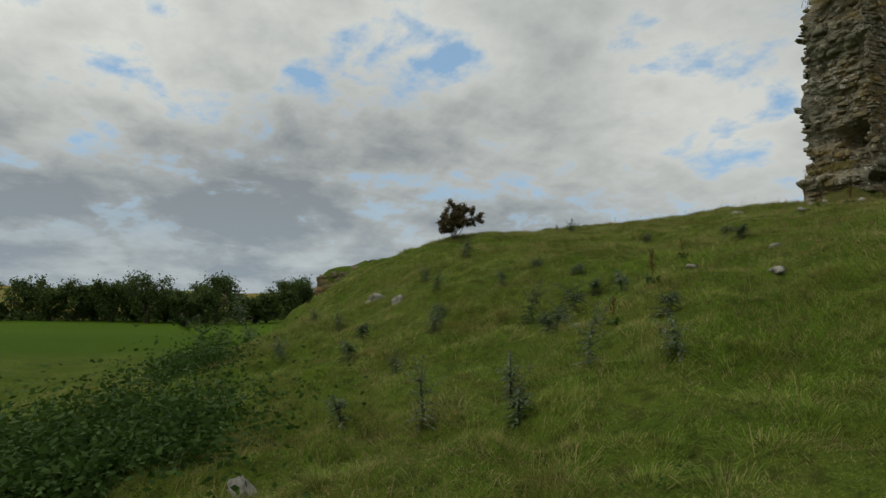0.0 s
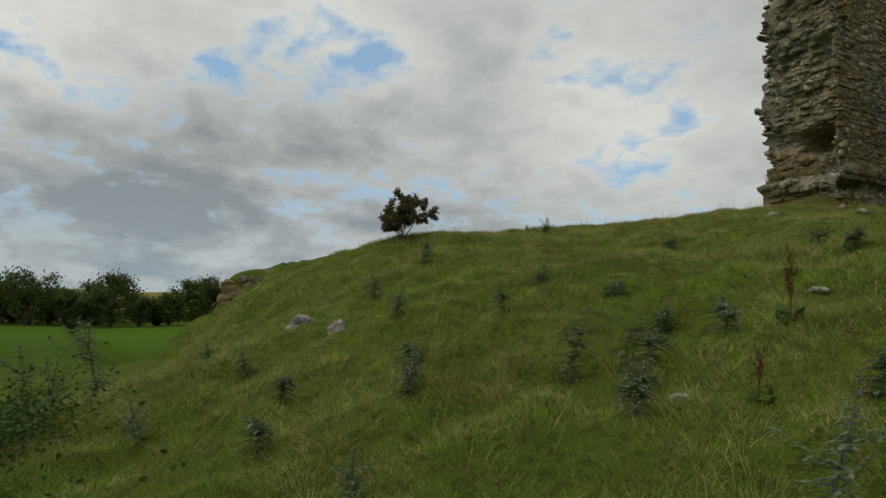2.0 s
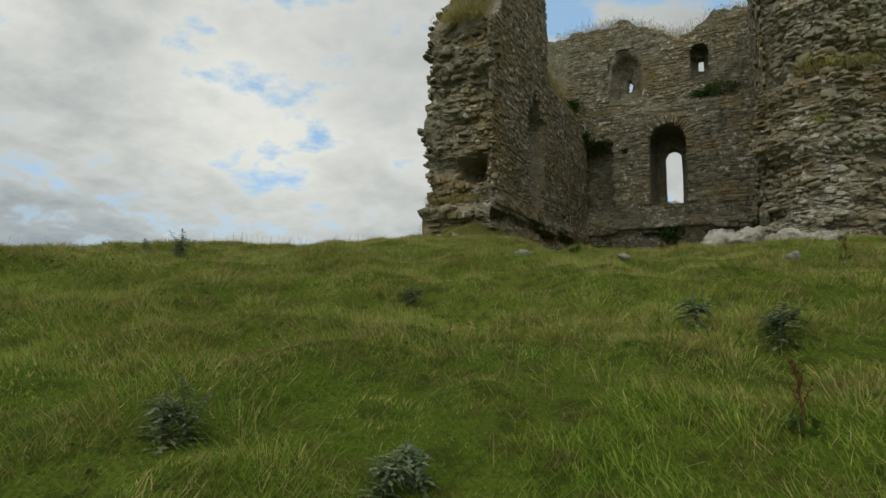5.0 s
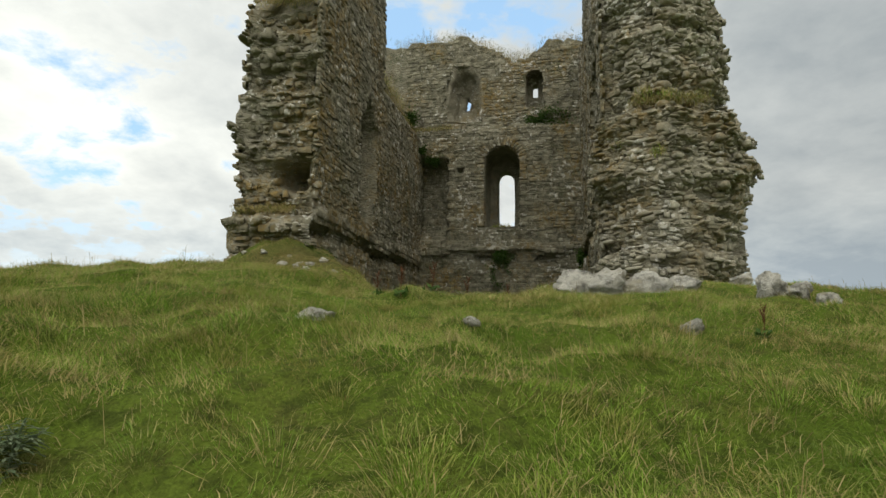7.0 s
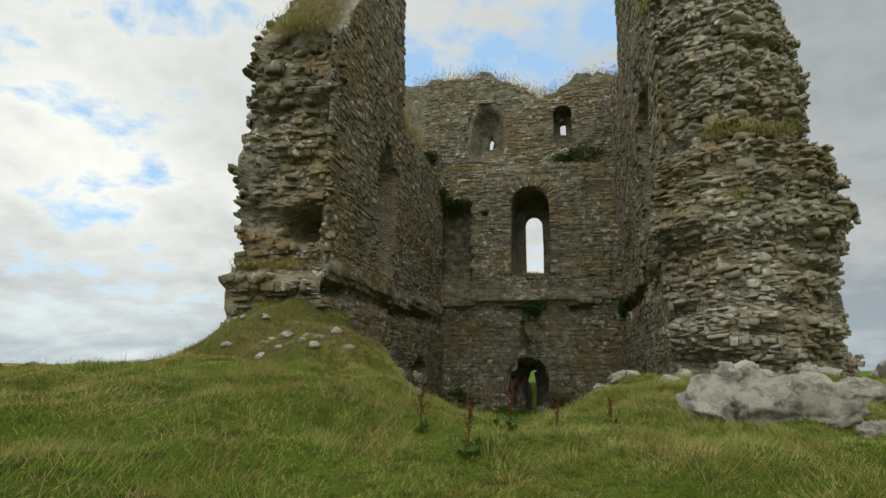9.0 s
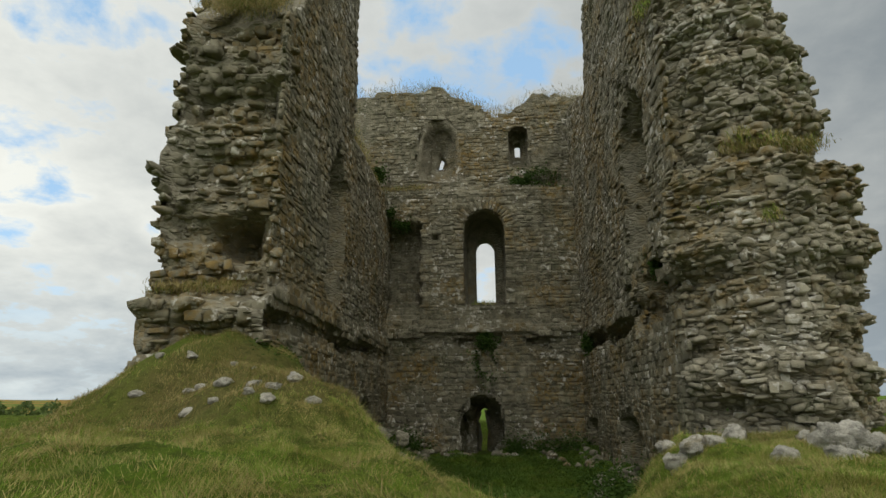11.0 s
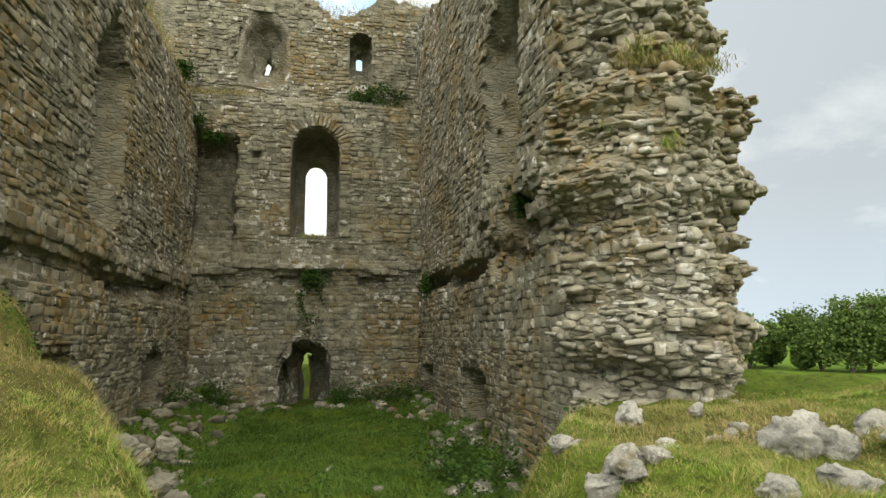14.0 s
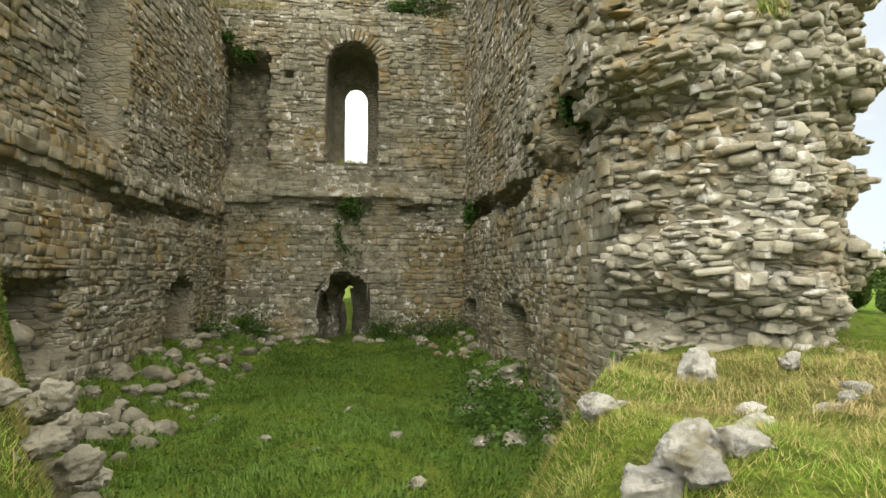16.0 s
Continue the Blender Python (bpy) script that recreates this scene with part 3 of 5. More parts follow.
def east_relief(x, y, z, nx, ny):
    inner, end, outer = nx < -0.9, (ny < -0.3) & (nx < 0.92), nx > 0.95
    d = rough(x, y, z, 1.0, 40) * np.where(inner, 0.5, 1.0)
    point = 12.9 - 0.9 * np.abs(y + 9.5)
    i = -0.75 * block(y, -10.55, -8.35) * step(8.5, 9.0, z) * (1 - step(-0.1, 0.1, z - point))
    i = i - 2.0 * block(y, -8.15, -6.2, 0.05) * (1 - step(4.65, 4.75, z)) - 1.8 * block(y, -2.4, -0.9, 0.05) * (1 - step(4.5, 4.6, z))
    line = 7.25 + 0.35 * (vn(y * 0.8, 4.2) - 0.5)
    patch = step(0.36, 0.55, vn(y * 0.7, 2.2, 0, 5))
    i = i + 0.12 * (1 - step(-0.08, 0.08, z - line + 0.45)) + 0.15 * block(z, line, line + 0.4, 0.12) - 0.5 * patch * block(z, line - 0.42, line, 0.1)
    i = i + rough(x, y, z, 2.6, 44) * block(z, 6.6, 9.0, 0.4) * (1 - step(-8.5, -7, y))
    i = i - 0.5 * step(0.5, 0.62, vn(y * 1.1, z * 1.3, 0, 6)) * block(z, 7.2, 8.6, 0.2) * (1 - step(-8.6, -7.6, y))
    f = rough(x, y, z, 2.8, 51) + 0.30 * (1 - step(5.6, 6.2, z)) - 0.35 * block(z, 4.2, 5.2, 0.35) * block(x, 3.4, 5.0, 0.4)
    f = f + 0.45 * (vn(x * 0.8, y * 0.8, z * 4.2, 57) - 0.5) - 0.35 * step(0.0, 1.6, x - 5.2) * (1 - step(5.0, 6.6, z))
    f = f - 0.22 * block(z, 9.3, 10.0, 0.2) - 0.08 * np.clip(z - 9, 0, 9) + 0.2 * block(z, 7.4, 9.2, 0.3) + 0.3 * block(z, 7.0, 9.4, 0.5) * step(5.6, 6.4, x)
    o = 0.30 * block(z, 7.0, 9.4, 0.6) - 0.05 * np.clip(z - 8.5, 0, 9) + rough(x, y, z, 2.4, 55)
    return d + np.where(inner, i, 0) + np.where(end, f, 0) + np.where(outer, o, 0)


def back_relief(x, y, z, nx, ny):
    inner = ny < -0.7
    d = rough(x, y, z, 0.55, 60)
    i = -0.45 * step(13.75 + 0.5 * (vn(x * 0.8, 2.0) - 0.5), 14.15 + 0.5 * (vn(x * 0.8, 2.0) - 0.5), z)
    i = i - 1.1 * (1 - step(-2.75, -2.55, x + 0.25 * vn(z * 2, 0.5))) * step(8.2, 9.4, z) * (1 - step(12.45, 12.7, z + 0.3 * vn(x * 2, 5)))
    line = 7.75 + 0.35 * (vn(x * 0.9, 9.1) - 0.5)
    patch = step(0.4, 0.56, vn(x * 1.0, 3.1, 0, 9))
    i = i + 0.22 * block(z, line, line + 0.35, 0.1) - 0.4 * patch * block(z, line - 0.5, line, 0.1)
    i = i - 0.5 * block(x, -2.2, -1.98, 0.05) * block(z, 11.7, 11.95, 0.05)
    i = i - 0.4 * step(0.0, 0.3, 0.6 - np.hypot((x + 2.4) / 1.2, (z - 15.9) / 1.5))
    o = -0.85 * step(13.2, 13.6, z)
    return d + np.where(inner, i, 0) + np.where(ny > 0.7, o, 0)


def west_top(x, y):
    return np.interp(y, (-13.2, -12, -10.5, -9, -6.4, -5.9, -3, 0.5), (13.2, 13.7, 15.9, 18.6, 19.0, 15.0, 14.8, 14.8))


def east_top(x, y):
    return np.interp(y, (-14, -13, -11, -9, -5.6, -4.6, -3.9, 0.5), (15.5, 16.5, 18.0, 19.6, 19.6, 18.4, 16.0, 17.6))


def back_top(x, y):
    return np.interp(x, (-6.6, -4.2, -2.2, -0.8, 0.6, 1.5, 2.3, 4.4, 6.1), (18.6, 18.9, 19.0, 18.4, 17.6, 17.75, 18.3, 18.35, 18.2))


def arch(cx, half, z0, z1, point=0.0, n=10):
    """An arched outline: sill at z0, crown at z1."""
    rise = min(half * (1 + point), z1 - z0)
    side = [(cx - half, z0), (cx - half, z0 + (z1 - rise - z0) * 0.5)]
    top = [(cx - half * math.cos(q), z1 - rise + rise * math.sin(q) ** (1 - 0.3 * point)) for q in np.linspace(0, math.pi, n)]
    return np.array(side + top + [(cx + half, z0 + (z1 - rise - z0) * 0.5), (cx + half, z0)])


# each opening: outlines with their depth into the wall
OPENINGS = [
    ("window_1", 0.0, [(-0.03, 0.86, 8.95, 13.0, 0.0), (2.0, 0.80, 9.0, 12.9, 0.0), (2.25, 0.43, 9.45, 12.35, 0.6), (2.95, 0.43, 9.5, 12.35, 0.6)], -0.03),
    ("window_2", 0.45, [(-1.95, 0.88, 14.5, 17.5, 0.4), (1.1, 0.50, 14.9, 17.0, 0.6), (1.5, 0.13, 15.5, 16.25, 0.0), (2.1, 0.13, 15.5, 16.25, 0.0)], -1.95),
    ("window_3", 0.45, [(1.66, 0.45, 15.1, 17.0, -0.6), (1.4, 0.36, 15.4, 17.2, -0.6), (1.5, 0.14, 16.0, 16.75, 0.0), (2.1, 0.14, 16.0, 16.75, 0.0)], 1.56),
    ("door_1", 0.0, [(-0.25, 0.92, 2.6, 5.5, -0.2), (1.2, 0.66, 2.6, 5.2, 0.0), (1.6, 0.32, 2.6, 5.05, 0.9), (2.95, 0.32, 2.6, 5.05, 0.9)], -0.27),
]


def in_arch(x, z, cx, half, z0, z1):
    rise = min(half, z1 - z0)
    body = (np.abs(x - cx) < half) & (z > z0) & (z < z1 - rise)
    crown = ((x - cx) / half) ** 2 + ((z - z1 + rise) / rise) ** 2 < 1
    return body | (crown & (z >= z1 - rise))


def back_holes(x, y, z):
    hit = np.zeros(np.shape(x), bool)
    for name, y0, rings, cx in OPENINGS:
        a, b = rings[0], rings[-1]
        hit |= (y < 1) & in_arch(x, z, cx, a[1], a[2], a[3])
        hit |= (y > 1.5) & in_arch(x, z, cx, b[1] + 0.1, b[2] - 0.1, b[3] + 0.1)
    return hit


def no_holes(x, y, z):
    return np.zeros(np.shape(x), bool)


WEST = [(-6.2, -12.35), (-4.05, -12.3), (-4.1, 0.4), (-6.05, 0.4)]
EAST = [(3.8, -12.2), (4.4, -12.95), (5.25, -13.2), (6.3, -12.45), (7.15, -11.0), (6.9, 0.4), (3.72, 0.4)]
BACK = [(-6.7, 0.0), (6.15, 0.0), (6.15, 2.9), (-6.7, 2.9)]
wall_west = wall_body("wall_west", WEST, 2.0, west_top, west_relief, no_holes, 1, "ruined grey-brown rubble tower wall with a broken end")
wall_east = wall_body("wall_east", EAST, 2.0, east_top, east_relief, no_holes, 1, "ruined rubble tower wall with a pale lichened broken end")
wall_back = wall_body("wall_back", BACK, 2.0, back_top, back_relief, back_holes, 0, "rubble tower wall with an arched window and two slits")

for name, y0, rings, cx in OPENINGS:
    a = rings[0]
    loops = [np.column_stack([arch(cx, a[1] + 0.22, a[2] - 0.2, a[3] + 0.22)[:, 0], np.full(14, y0 + 0.22), arch(cx, a[1] + 0.22, a[2] - 0.2, a[3] + 0.22)[:, 1]])]
    for k, ring in enumerate(rings):
        o = arch(cx, ring[1], ring[2], ring[3], ring[4])
        y = y0 - 0.03 if k == 0 else ring[0]
        loops.append(np.column_stack([o[:, 0], np.full(len(o), y), o[:, 1]]))
    o = arch(cx, rings[-1][1] + 0.2, rings[-1][2] - 0.2, rings[-1][3] + 0.2)
    loops.append(np.column_stack([o[:, 0], np.full(len(o), rings[-1][0] - 0.2), o[:, 1]]))
    fine = []
    for p, q in zip(loops, loops[1:]):
        for f in np.linspace(0, 1, 5)[:-1]:
            fine.append(p * (1 - f) + q * f)
    fine.append(loops[-1])
    V = np.array(fine)
    wob = {"door_1": 0.75, "window_2": 0.55}.get(name, 0.06)
    V[:, :, 0] += wob * (vn(V[:, :, 0] * 4, V[:, :, 1] * 4, V[:, :, 2] * 4, 70) - 0.5)
    V[:, :, 2] += wob * (vn(V[:, :, 0] * 4, V[:, :, 1] * 4, V[:, :, 2] * 4, 71) - 0.5)
    n, m = V.shape[:2]
    ids = np.arange(n * m).reshape(n, m)
    nxt = np.roll(ids, -1, 1)
    F = np.stack([ids[:-1], nxt[:-1], nxt[1:], ids[1:]], -1).reshape(-1, 4)
    thing(name, fast(name, to_world(V).reshape(-1, 3), F), CORE, "deep rubble-lined opening through the thick stone wall", name.split("_")[0], kind="structure")


# ---- plants: building blocks ----
def blades(base, height, width, lean, r, tip=0.0):
    """Grass blades at the given places, as arrays of vertices and faces."""
    n = len(base)
    a = r.uniform(0, 2 * np.pi, n)
    side = np.stack([np.cos(a), np.sin(a), np.zeros(n)], -1)
    b = r.uniform(0, 2 * np.pi, n)
    bend = np.stack([np.cos(b), np.sin(b), np.zeros(n)], -1) * (lean * r.uniform(0.3, 1.2, n) * height)[:, None]
    up = np.array([0, 0, 1.0])
    h, w_ = height[:, None], width[:, None]
    mid = base + bend * 0.35 + up * h * 0.6
    end = base + bend + up * h * r.uniform(0.8, 1.0, n)[:, None]
    V = np.stack([base - side * w_, base + side * w_, mid + side * w_ * 0.75, mid - side * w_ * 0.75, end], 1)
    o = np.arange(n)[:, None] * 5
    return V.reshape(-1, 3), o + np.array([[0, 1, 2, 3]]), o + np.array([[3, 2, 4]])


def cards(centre, size, r, flat=0.5, long=1.6):
    """Small folded leaves of two triangles and a keel at the given places."""
    n = len(centre)
    d = r.normal(size=(n, 3))
    d[:, 2] *= flat
    d /= np.linalg.norm(d, axis=1, keepdims=True)
    e = np.cross(d, r.normal(size=(n, 3)))
    e /= np.linalg.norm(e, axis=1, keepdims=True)
    f = np.cross(d, e)
    s = size[:, None]
    V = np.stack([centre - d * s * long / 2, centre + e * s / 2 + f * s * 0.15, centre + d * s * long / 2, centre - e * s / 2 + f * s * 0.15], 1)
    o = np.arange(n)[:, None] * 4
    return V.reshape(-1, 3), o + np.array([[0, 1, 2]]), o + np.array([[0, 2, 3]])


def tube(points, radii, sides=6):
    """A tapered branch along the points."""
    points = np.asarray(points, float)
    V, F = [], []
    for k, (p, rad) in enumerate(zip(points, radii)):
        t = points[min(k + 1, len(points) - 1)] - points[max(k - 1, 0)]
        t /= np.linalg.norm(t) + 1e-9
        u = np.cross(t, [0.31, 0.17, 0.93] if abs(t[2]) < 0.9 else [1.0, 0, 0])
        u /= np.linalg.norm(u)
        v = np.cross(t, u)
        for q in range(sides):
            a = 2 * math.pi * q / sides
            V.append(p + rad * (math.cos(a) * u + math.sin(a) * v))
    for k in range(len(points) - 1):
        for q in range(sides):
            F.append([k * sides + q, k * sides + (q + 1) % sides, (k + 1) * sides + (q + 1) % sides, (k + 1) * sides + q])
    return np.array(V), np.array(F)


def joined(*chunks):
    """Joins (vertices, faces...) chunks with the same face sizes."""
    at, V, Q, T = 0, [], [], []
    for v, *fs in chunks:
        V.append(v)
        for f in fs:
            (Q if f.shape[1] == 4 else T).append(f + at)
        at += len(v)
    return [np.vstack(V)] + [np.vstack(x) for x in (Q, T) if x]


# ---- grass ----
def outside_walls(x, y):
    lx, ly = to_tower(x, y)
    west = (lx > -6.2) & (lx < -4.0) & (ly > -12.4)
    east = (lx > 3.75) & (lx < 7.2) & (ly > -13.3 + 1.2 * np.clip(lx - 5.4, 0, 2))
    back = (ly > -0.1) & (lx > -6.5) & (lx < 6)
    return ~(west | east | back)


TRAIL = np.array([(1.0, -0.3), (-3.6, 1.2), (-5.0, 3.3), (-5.4, 6.5), (-7.2, 9.5), (-7.2, 12.0), (-6.0, 14.0)])


def off_trail(x, y):
    """Distance from the trodden line up the slope."""
    best = np.full(np.shape(x), 99.0)
    for a, b in zip(TRAIL, TRAIL[1:]):
        d = b - a
        f = np.clip(((x - a[0]) * d[0] + (y - a[1]) * d[1]) / (d @ d), 0, 1)
        best = np.minimum(best, np.hypot(x - a[0] - f * d[0], y - a[1] - f * d[1]))
    return best


def combed(x, y, amount, r):
    """The way the sward lies over, alike within a patch."""
    a = 9.0 * vn(x * 0.9, y * 0.9, 0, 88) + 3.0 * vn(x * 3.1, y * 3.1, 0, 89) + r.normal(size=len(x)) * 1.3
    return np.stack([np.cos(a), np.sin(a), np.zeros(len(x))], -1) * amount[:, None]


def arching(base, height, width, lean, r):
    """Blades that arch over along lean, tapering to the tip."""
    n = len(base)
    a = r.uniform(0, 2 * np.pi, n)
    side = np.stack([np.cos(a), np.sin(a), np.zeros(n)], -1) * width[:, None]
    up = np.array([0, 0, 1.0]) * height[:, None]
    mid = base + lean * 0.35 + up * 0.72
    end = base + lean + up * r.uniform(0.55, 1.0, n)[:, None]
    V = np.stack([base - side, base + side, mid + side * 0.8, mid - side * 0.8, end], 1)
    o = np.arange(n)[:, None] * 5
    return V.reshape(-1, 3), o + np.array([[0, 1, 2, 3]]), o + np.array([[3, 2, 4]])


r = np.random.default_rng(3)
N = 1500000
x, y = r.uniform(-17, 3, N), r.uniform(-3, 19.5, N)
away = np.maximum(off_trail(x, y) - 3.2, 0)
keep = r.random(N) < np.clip(1.0 - away / 7, 0.10, 1)
x, y, away = x[keep], y[keep], away[keep]
lx, ly = to_tower(x, y)
bare = vn(x * 1.6, y * 1.6, 0, 77) + 0.5 * vn(x * 5, y * 5, 0, 78)
mound = np.hypot((lx + 4.3) / 3.3, (ly + 12.8) / 3.7) < 1
keep = outside_walls(x, y) & ((bare < 1.10) | (r.random(len(x)) < 0.22)) & (~mound | (r.random(len(x)) < 0.12)) & ((np.hypot((lx - 4.6) / 2.3, (ly + 14.9) / 1.7) > 1) | (r.random(len(x)) < 0.35))
x, y, away = x[keep], y[keep], away[keep]
h = r.uniform(0.022, 0.062, len(x)) * (0.6 + 1.1 * step(0.35, 0.75, vn(x * 2.2, y * 2.2, 0, 83))) * (1 + 0.03 * away)
base = np.stack([x, y, ground(x, y) - 0.01], -1)
a = r.uniform(0, 2 * np.pi, len(x))
side = np.stack([np.cos(a), np.sin(a), np.zeros(len(x))], -1) * (r.uniform(0.0016, 0.0032, len(x)) * (1 + 0.28 * away))[:, None]
V = np.stack([base - side, base + side, base + combed(x, y, h * r.uniform(0.3, 1.3, len(x)), r) + np.array([0, 0, 1.0]) * h[:, None]], 1).reshape(-1, 3)
thing("grass", fast("grass", V, np.arange(len(V)).reshape(-1, 3)), GRASS, "short cropped green pasture sward with yellowed patches", "grass", kind="stuff")

# tussocks
N = 5200
cx, cy = r.uniform(-15, 2, N), r.uniform(-2, 18.5, N)
want = step(0.42, 0.72, vn(cx * 0.7, cy * 0.7, 0, 80)) * (1 - 0.06 * np.maximum(off_trail(cx, cy) - 3, 0)) + 0.06
lx, ly = to_tower(cx, cy)
keep = (r.random(N) < want) & outside_walls(cx, cy) & (np.hypot((lx + 4.3) / 3.3, (ly + 12.8) / 3.7) > 1) & (np.hypot((lx - 4.6) / 2.4, (ly + 14.9) / 1.8) > 1)
cx, cy = cx[keep], cy[keep]
big = r.uniform(0.4, 1.0, len(cx)) ** 1.5 * (1 - 0.35 * step(7, 10, cy))
k = np.repeat(np.arange(len(cx)), 125)
out = r.normal(size=(len(k), 2)) * (0.085 * big[k] + 0.02)[:, None]
x, y = cx[k] + out[:, 0], cy[k] + out[:, 1]
h = (0.035 + 0.125 * big[k]) * r.uniform(0.45, 1.0, len(k))
lean = np.column_stack([out * 1.5, np.zeros(len(k))]) + combed(x, y, h * r.uniform(0.1, 0.8, len(k)), r)
G = arching(np.stack([x, y, ground(x, y) - 0.015], -1), h, r.uniform(0.0009, 0.0023, len(k)), lean, r)
thing("tussock_grass", fast("tussock_grass", *G), GRASS, "arching tussocks of longer green grass", "grass", kind="stuff")

# withered stems lying through the sward, and a few upright ones
N = 190000
x, y = r.uniform(-15, 3, N), r.uniform(-1, 19, N)
keep = outside_walls(x, y) & (r.random(N) < 0.06 + 0.94 * step(0.46, 0.62, vn(x * 0.8, y * 0.8, 0, 85) * 0.6 + vn(x * 3, y * 3, 0, 86) * 0.4 + 0.05 * step(6.5, 8.5, y)))
x, y = x[keep], y[keep]
flat_ = r.random(len(x)) < 0.95
L = r.uniform(0.06, 0.22, len(x))
G = arching(np.stack([x, y, ground(x, y) - 0.005], -1), np.where(flat_, r.uniform(0.03, 0.085, len(x)), L * 1.2), r.uniform(0.0013, 0.0026, len(x)), combed(x, y, np.where(flat_, L, L * 0.4), r), r)
thing("dry_grass", fast("dry_grass", *G), DRYGRASS, "withered straw-coloured stems matted in the turf", "grass", kind="stuff")

# lusher grass on the tower's sunken floor, wall shade put into its darker colour
N = 120000
lx, ly = r.uniform(-4.2, 4.0, N), r.uniform(-15, -0.2, N)
p = to_world(np.stack([lx, ly, np.zeros(N)], -1))
x, y = p[:, 0], p[:, 1]
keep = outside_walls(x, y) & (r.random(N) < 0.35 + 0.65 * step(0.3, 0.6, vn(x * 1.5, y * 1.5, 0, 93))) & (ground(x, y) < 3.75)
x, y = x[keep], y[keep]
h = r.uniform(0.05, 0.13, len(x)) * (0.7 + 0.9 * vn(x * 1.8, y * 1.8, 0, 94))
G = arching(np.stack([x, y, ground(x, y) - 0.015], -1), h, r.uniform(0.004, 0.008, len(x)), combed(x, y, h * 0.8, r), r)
thing("floor_grass", fast("floor_grass", *G), FLOORGRASS, "lush grass on the tower's sunken floor, its green darkened for shade", "grass", kind="stuff")

N = 110000
lx, ly = r.uniform(-7, 6.5, N), r.uniform(-18, -11, N)
keep = (((lx + 4.4) / 3.0) ** 2 + ((ly + 13.6) / 2.8) ** 2 < 1) | (((lx - 4.6) / 2.2) ** 2 + ((ly + 14.9) / 1.6) ** 2 < 1)
p = to_world(np.stack([lx[keep], ly[keep], np.zeros(keep.sum())], -1))
x, y = p[:, 0], p[:, 1]
keep = outside_walls(x, y) & (vn(x * 1.3, y * 1.3, 0, 95) > 0.34)
x, y = x[keep], y[keep]
h = r.uniform(0.03, 0.11, len(x))
G = arching(np.stack([x, y, ground(x, y) - 0.015], -1), h, r.uniform(0.0018, 0.004, len(x)), combed(x, y, h * 1.1, r), r)
thing("bank_grass", fast("bank_grass", *G), DRYGRASS, "short straw-coloured grass on the rubble banks", "grass", kind="stuff")

# broad-leaved weeds in the sunken floor and lower slope
N = 60000
x, y = r.uniform(-12, 1, N), r.uniform(-3, 32, N)
lx, ly = to_tower(x, y)
keep = outside_walls(x, y) & (((np.abs(lx) < 4.0) & (ly > -13.5) & (vn(x * 1.2, y * 1.2, 0, 91) > 0.4)) | ((y < 8) & (vn(x * 1.4, y * 1.4, 0, 92) > 0.78)))
x, y = x[keep], y[keep]
slope = y < 12
c = np.stack([x, y, ground(x, y) + r.uniform(0.01, 0.12, len(x)) * np.where(slope, 0.3, 1.0)], -1)
G = cards(c, r.uniform(0.018, 0.042, len(x)) * np.where(slope, 0.55, 1.0), r, 0.4)
thing("low_weeds", fast("low_weeds", *G), LUSH, "low broad-leaved weeds in the grass", "weeds", kind="stuff")


def tufts(name, label, spots, spread, count, tall, material):
    """Grass growing on ledges and wall tops, given in tower axes."""
    P = []
    for sx, sy, sz in spots:
        P.append(np.array([sx, sy, sz]) + r.normal(size=(count, 3)) * np.array(spread))
    P = to_world(np.vstack(P))
    G = blades(P, r.uniform(0.5, 1.0, len(P)) * tall, r.uniform(0.004, 0.009, len(P)), 0.9, r)
    return thing(name, fast(name, *G), material, label, "grass", kind="stuff")


tops = [(sx, 1.0, float(back_top(sx, 0)) + 0.1) for sx in np.arange(-5.5, 5.6, 0.22)]
tops += [(-5.0, sy, float(west_top(0, sy)) + 0.1) for sy in np.arange(-12.2, -1, 0.3)]
tops += [(4.9, sy, float(east_top(0, sy)) + 0.1) for sy in np.arange(-13, -1, 0.3)]
tufts("wall_top_grass", "yellowed grass growing along the broken wall tops", tops, (0.2, 0.5, 0.08), 190, 0.2, DRYGRASS)
slant = [(sx, sy, float(west_top(0, sy)) + 0.2) for sy in np.arange(-12.5, -9.4, 0.12) for sx in (-5.8, -5.4, -5.0, -4.6)]
tufts("wall_top_grass", "thick yellowed grass over the slanting broken wall head", slant, (0.2, 0.1, 0.12), 90, 0.2, DRYGRASS)
ledge = [(sx, 0.12, 14.05) for sx in np.arange(-4.4, -2.6, 0.15)] + [(sx, -12.6, 7.2) for sx in np.arange(-6.2, -4.4, 0.12)]
ledge += [(sx, -13.0, 9.45) for sx in np.arange(4.5, 6.2, 0.1)] + [(-4.3, sy, 13.7) for sy in np.arange(-5.8, -0.5, 0.25)]
tufts("ledge_grass", "dry grass on ledges of the ruined masonry", ledge, (0.08, 0.12, 0.06), 70, 0.15, DRYGRASS)
ledge = [(4.2, -12.95, 8.35), (4.3, -12.95, 8.3), (4.9, -13.3, 8.1), (4.95, -13.3, 8.0), (3.9, -11.0, 8.0), (5.2, -13.3, 9.5), (4.7, -13.2, 9.6), (-0.1, 0.2, 9.0), (0.2, 0.3, 9.0), (-0.4, 0.3, 9.0), (3.6, -11.8, 13.2), (3.7, -12.0, 13.3)]
tufts("crevice_grass", "green grass growing from cracks between stones", ledge, (0.09, 0.08, 0.05), 90, 0.2, GRASS)


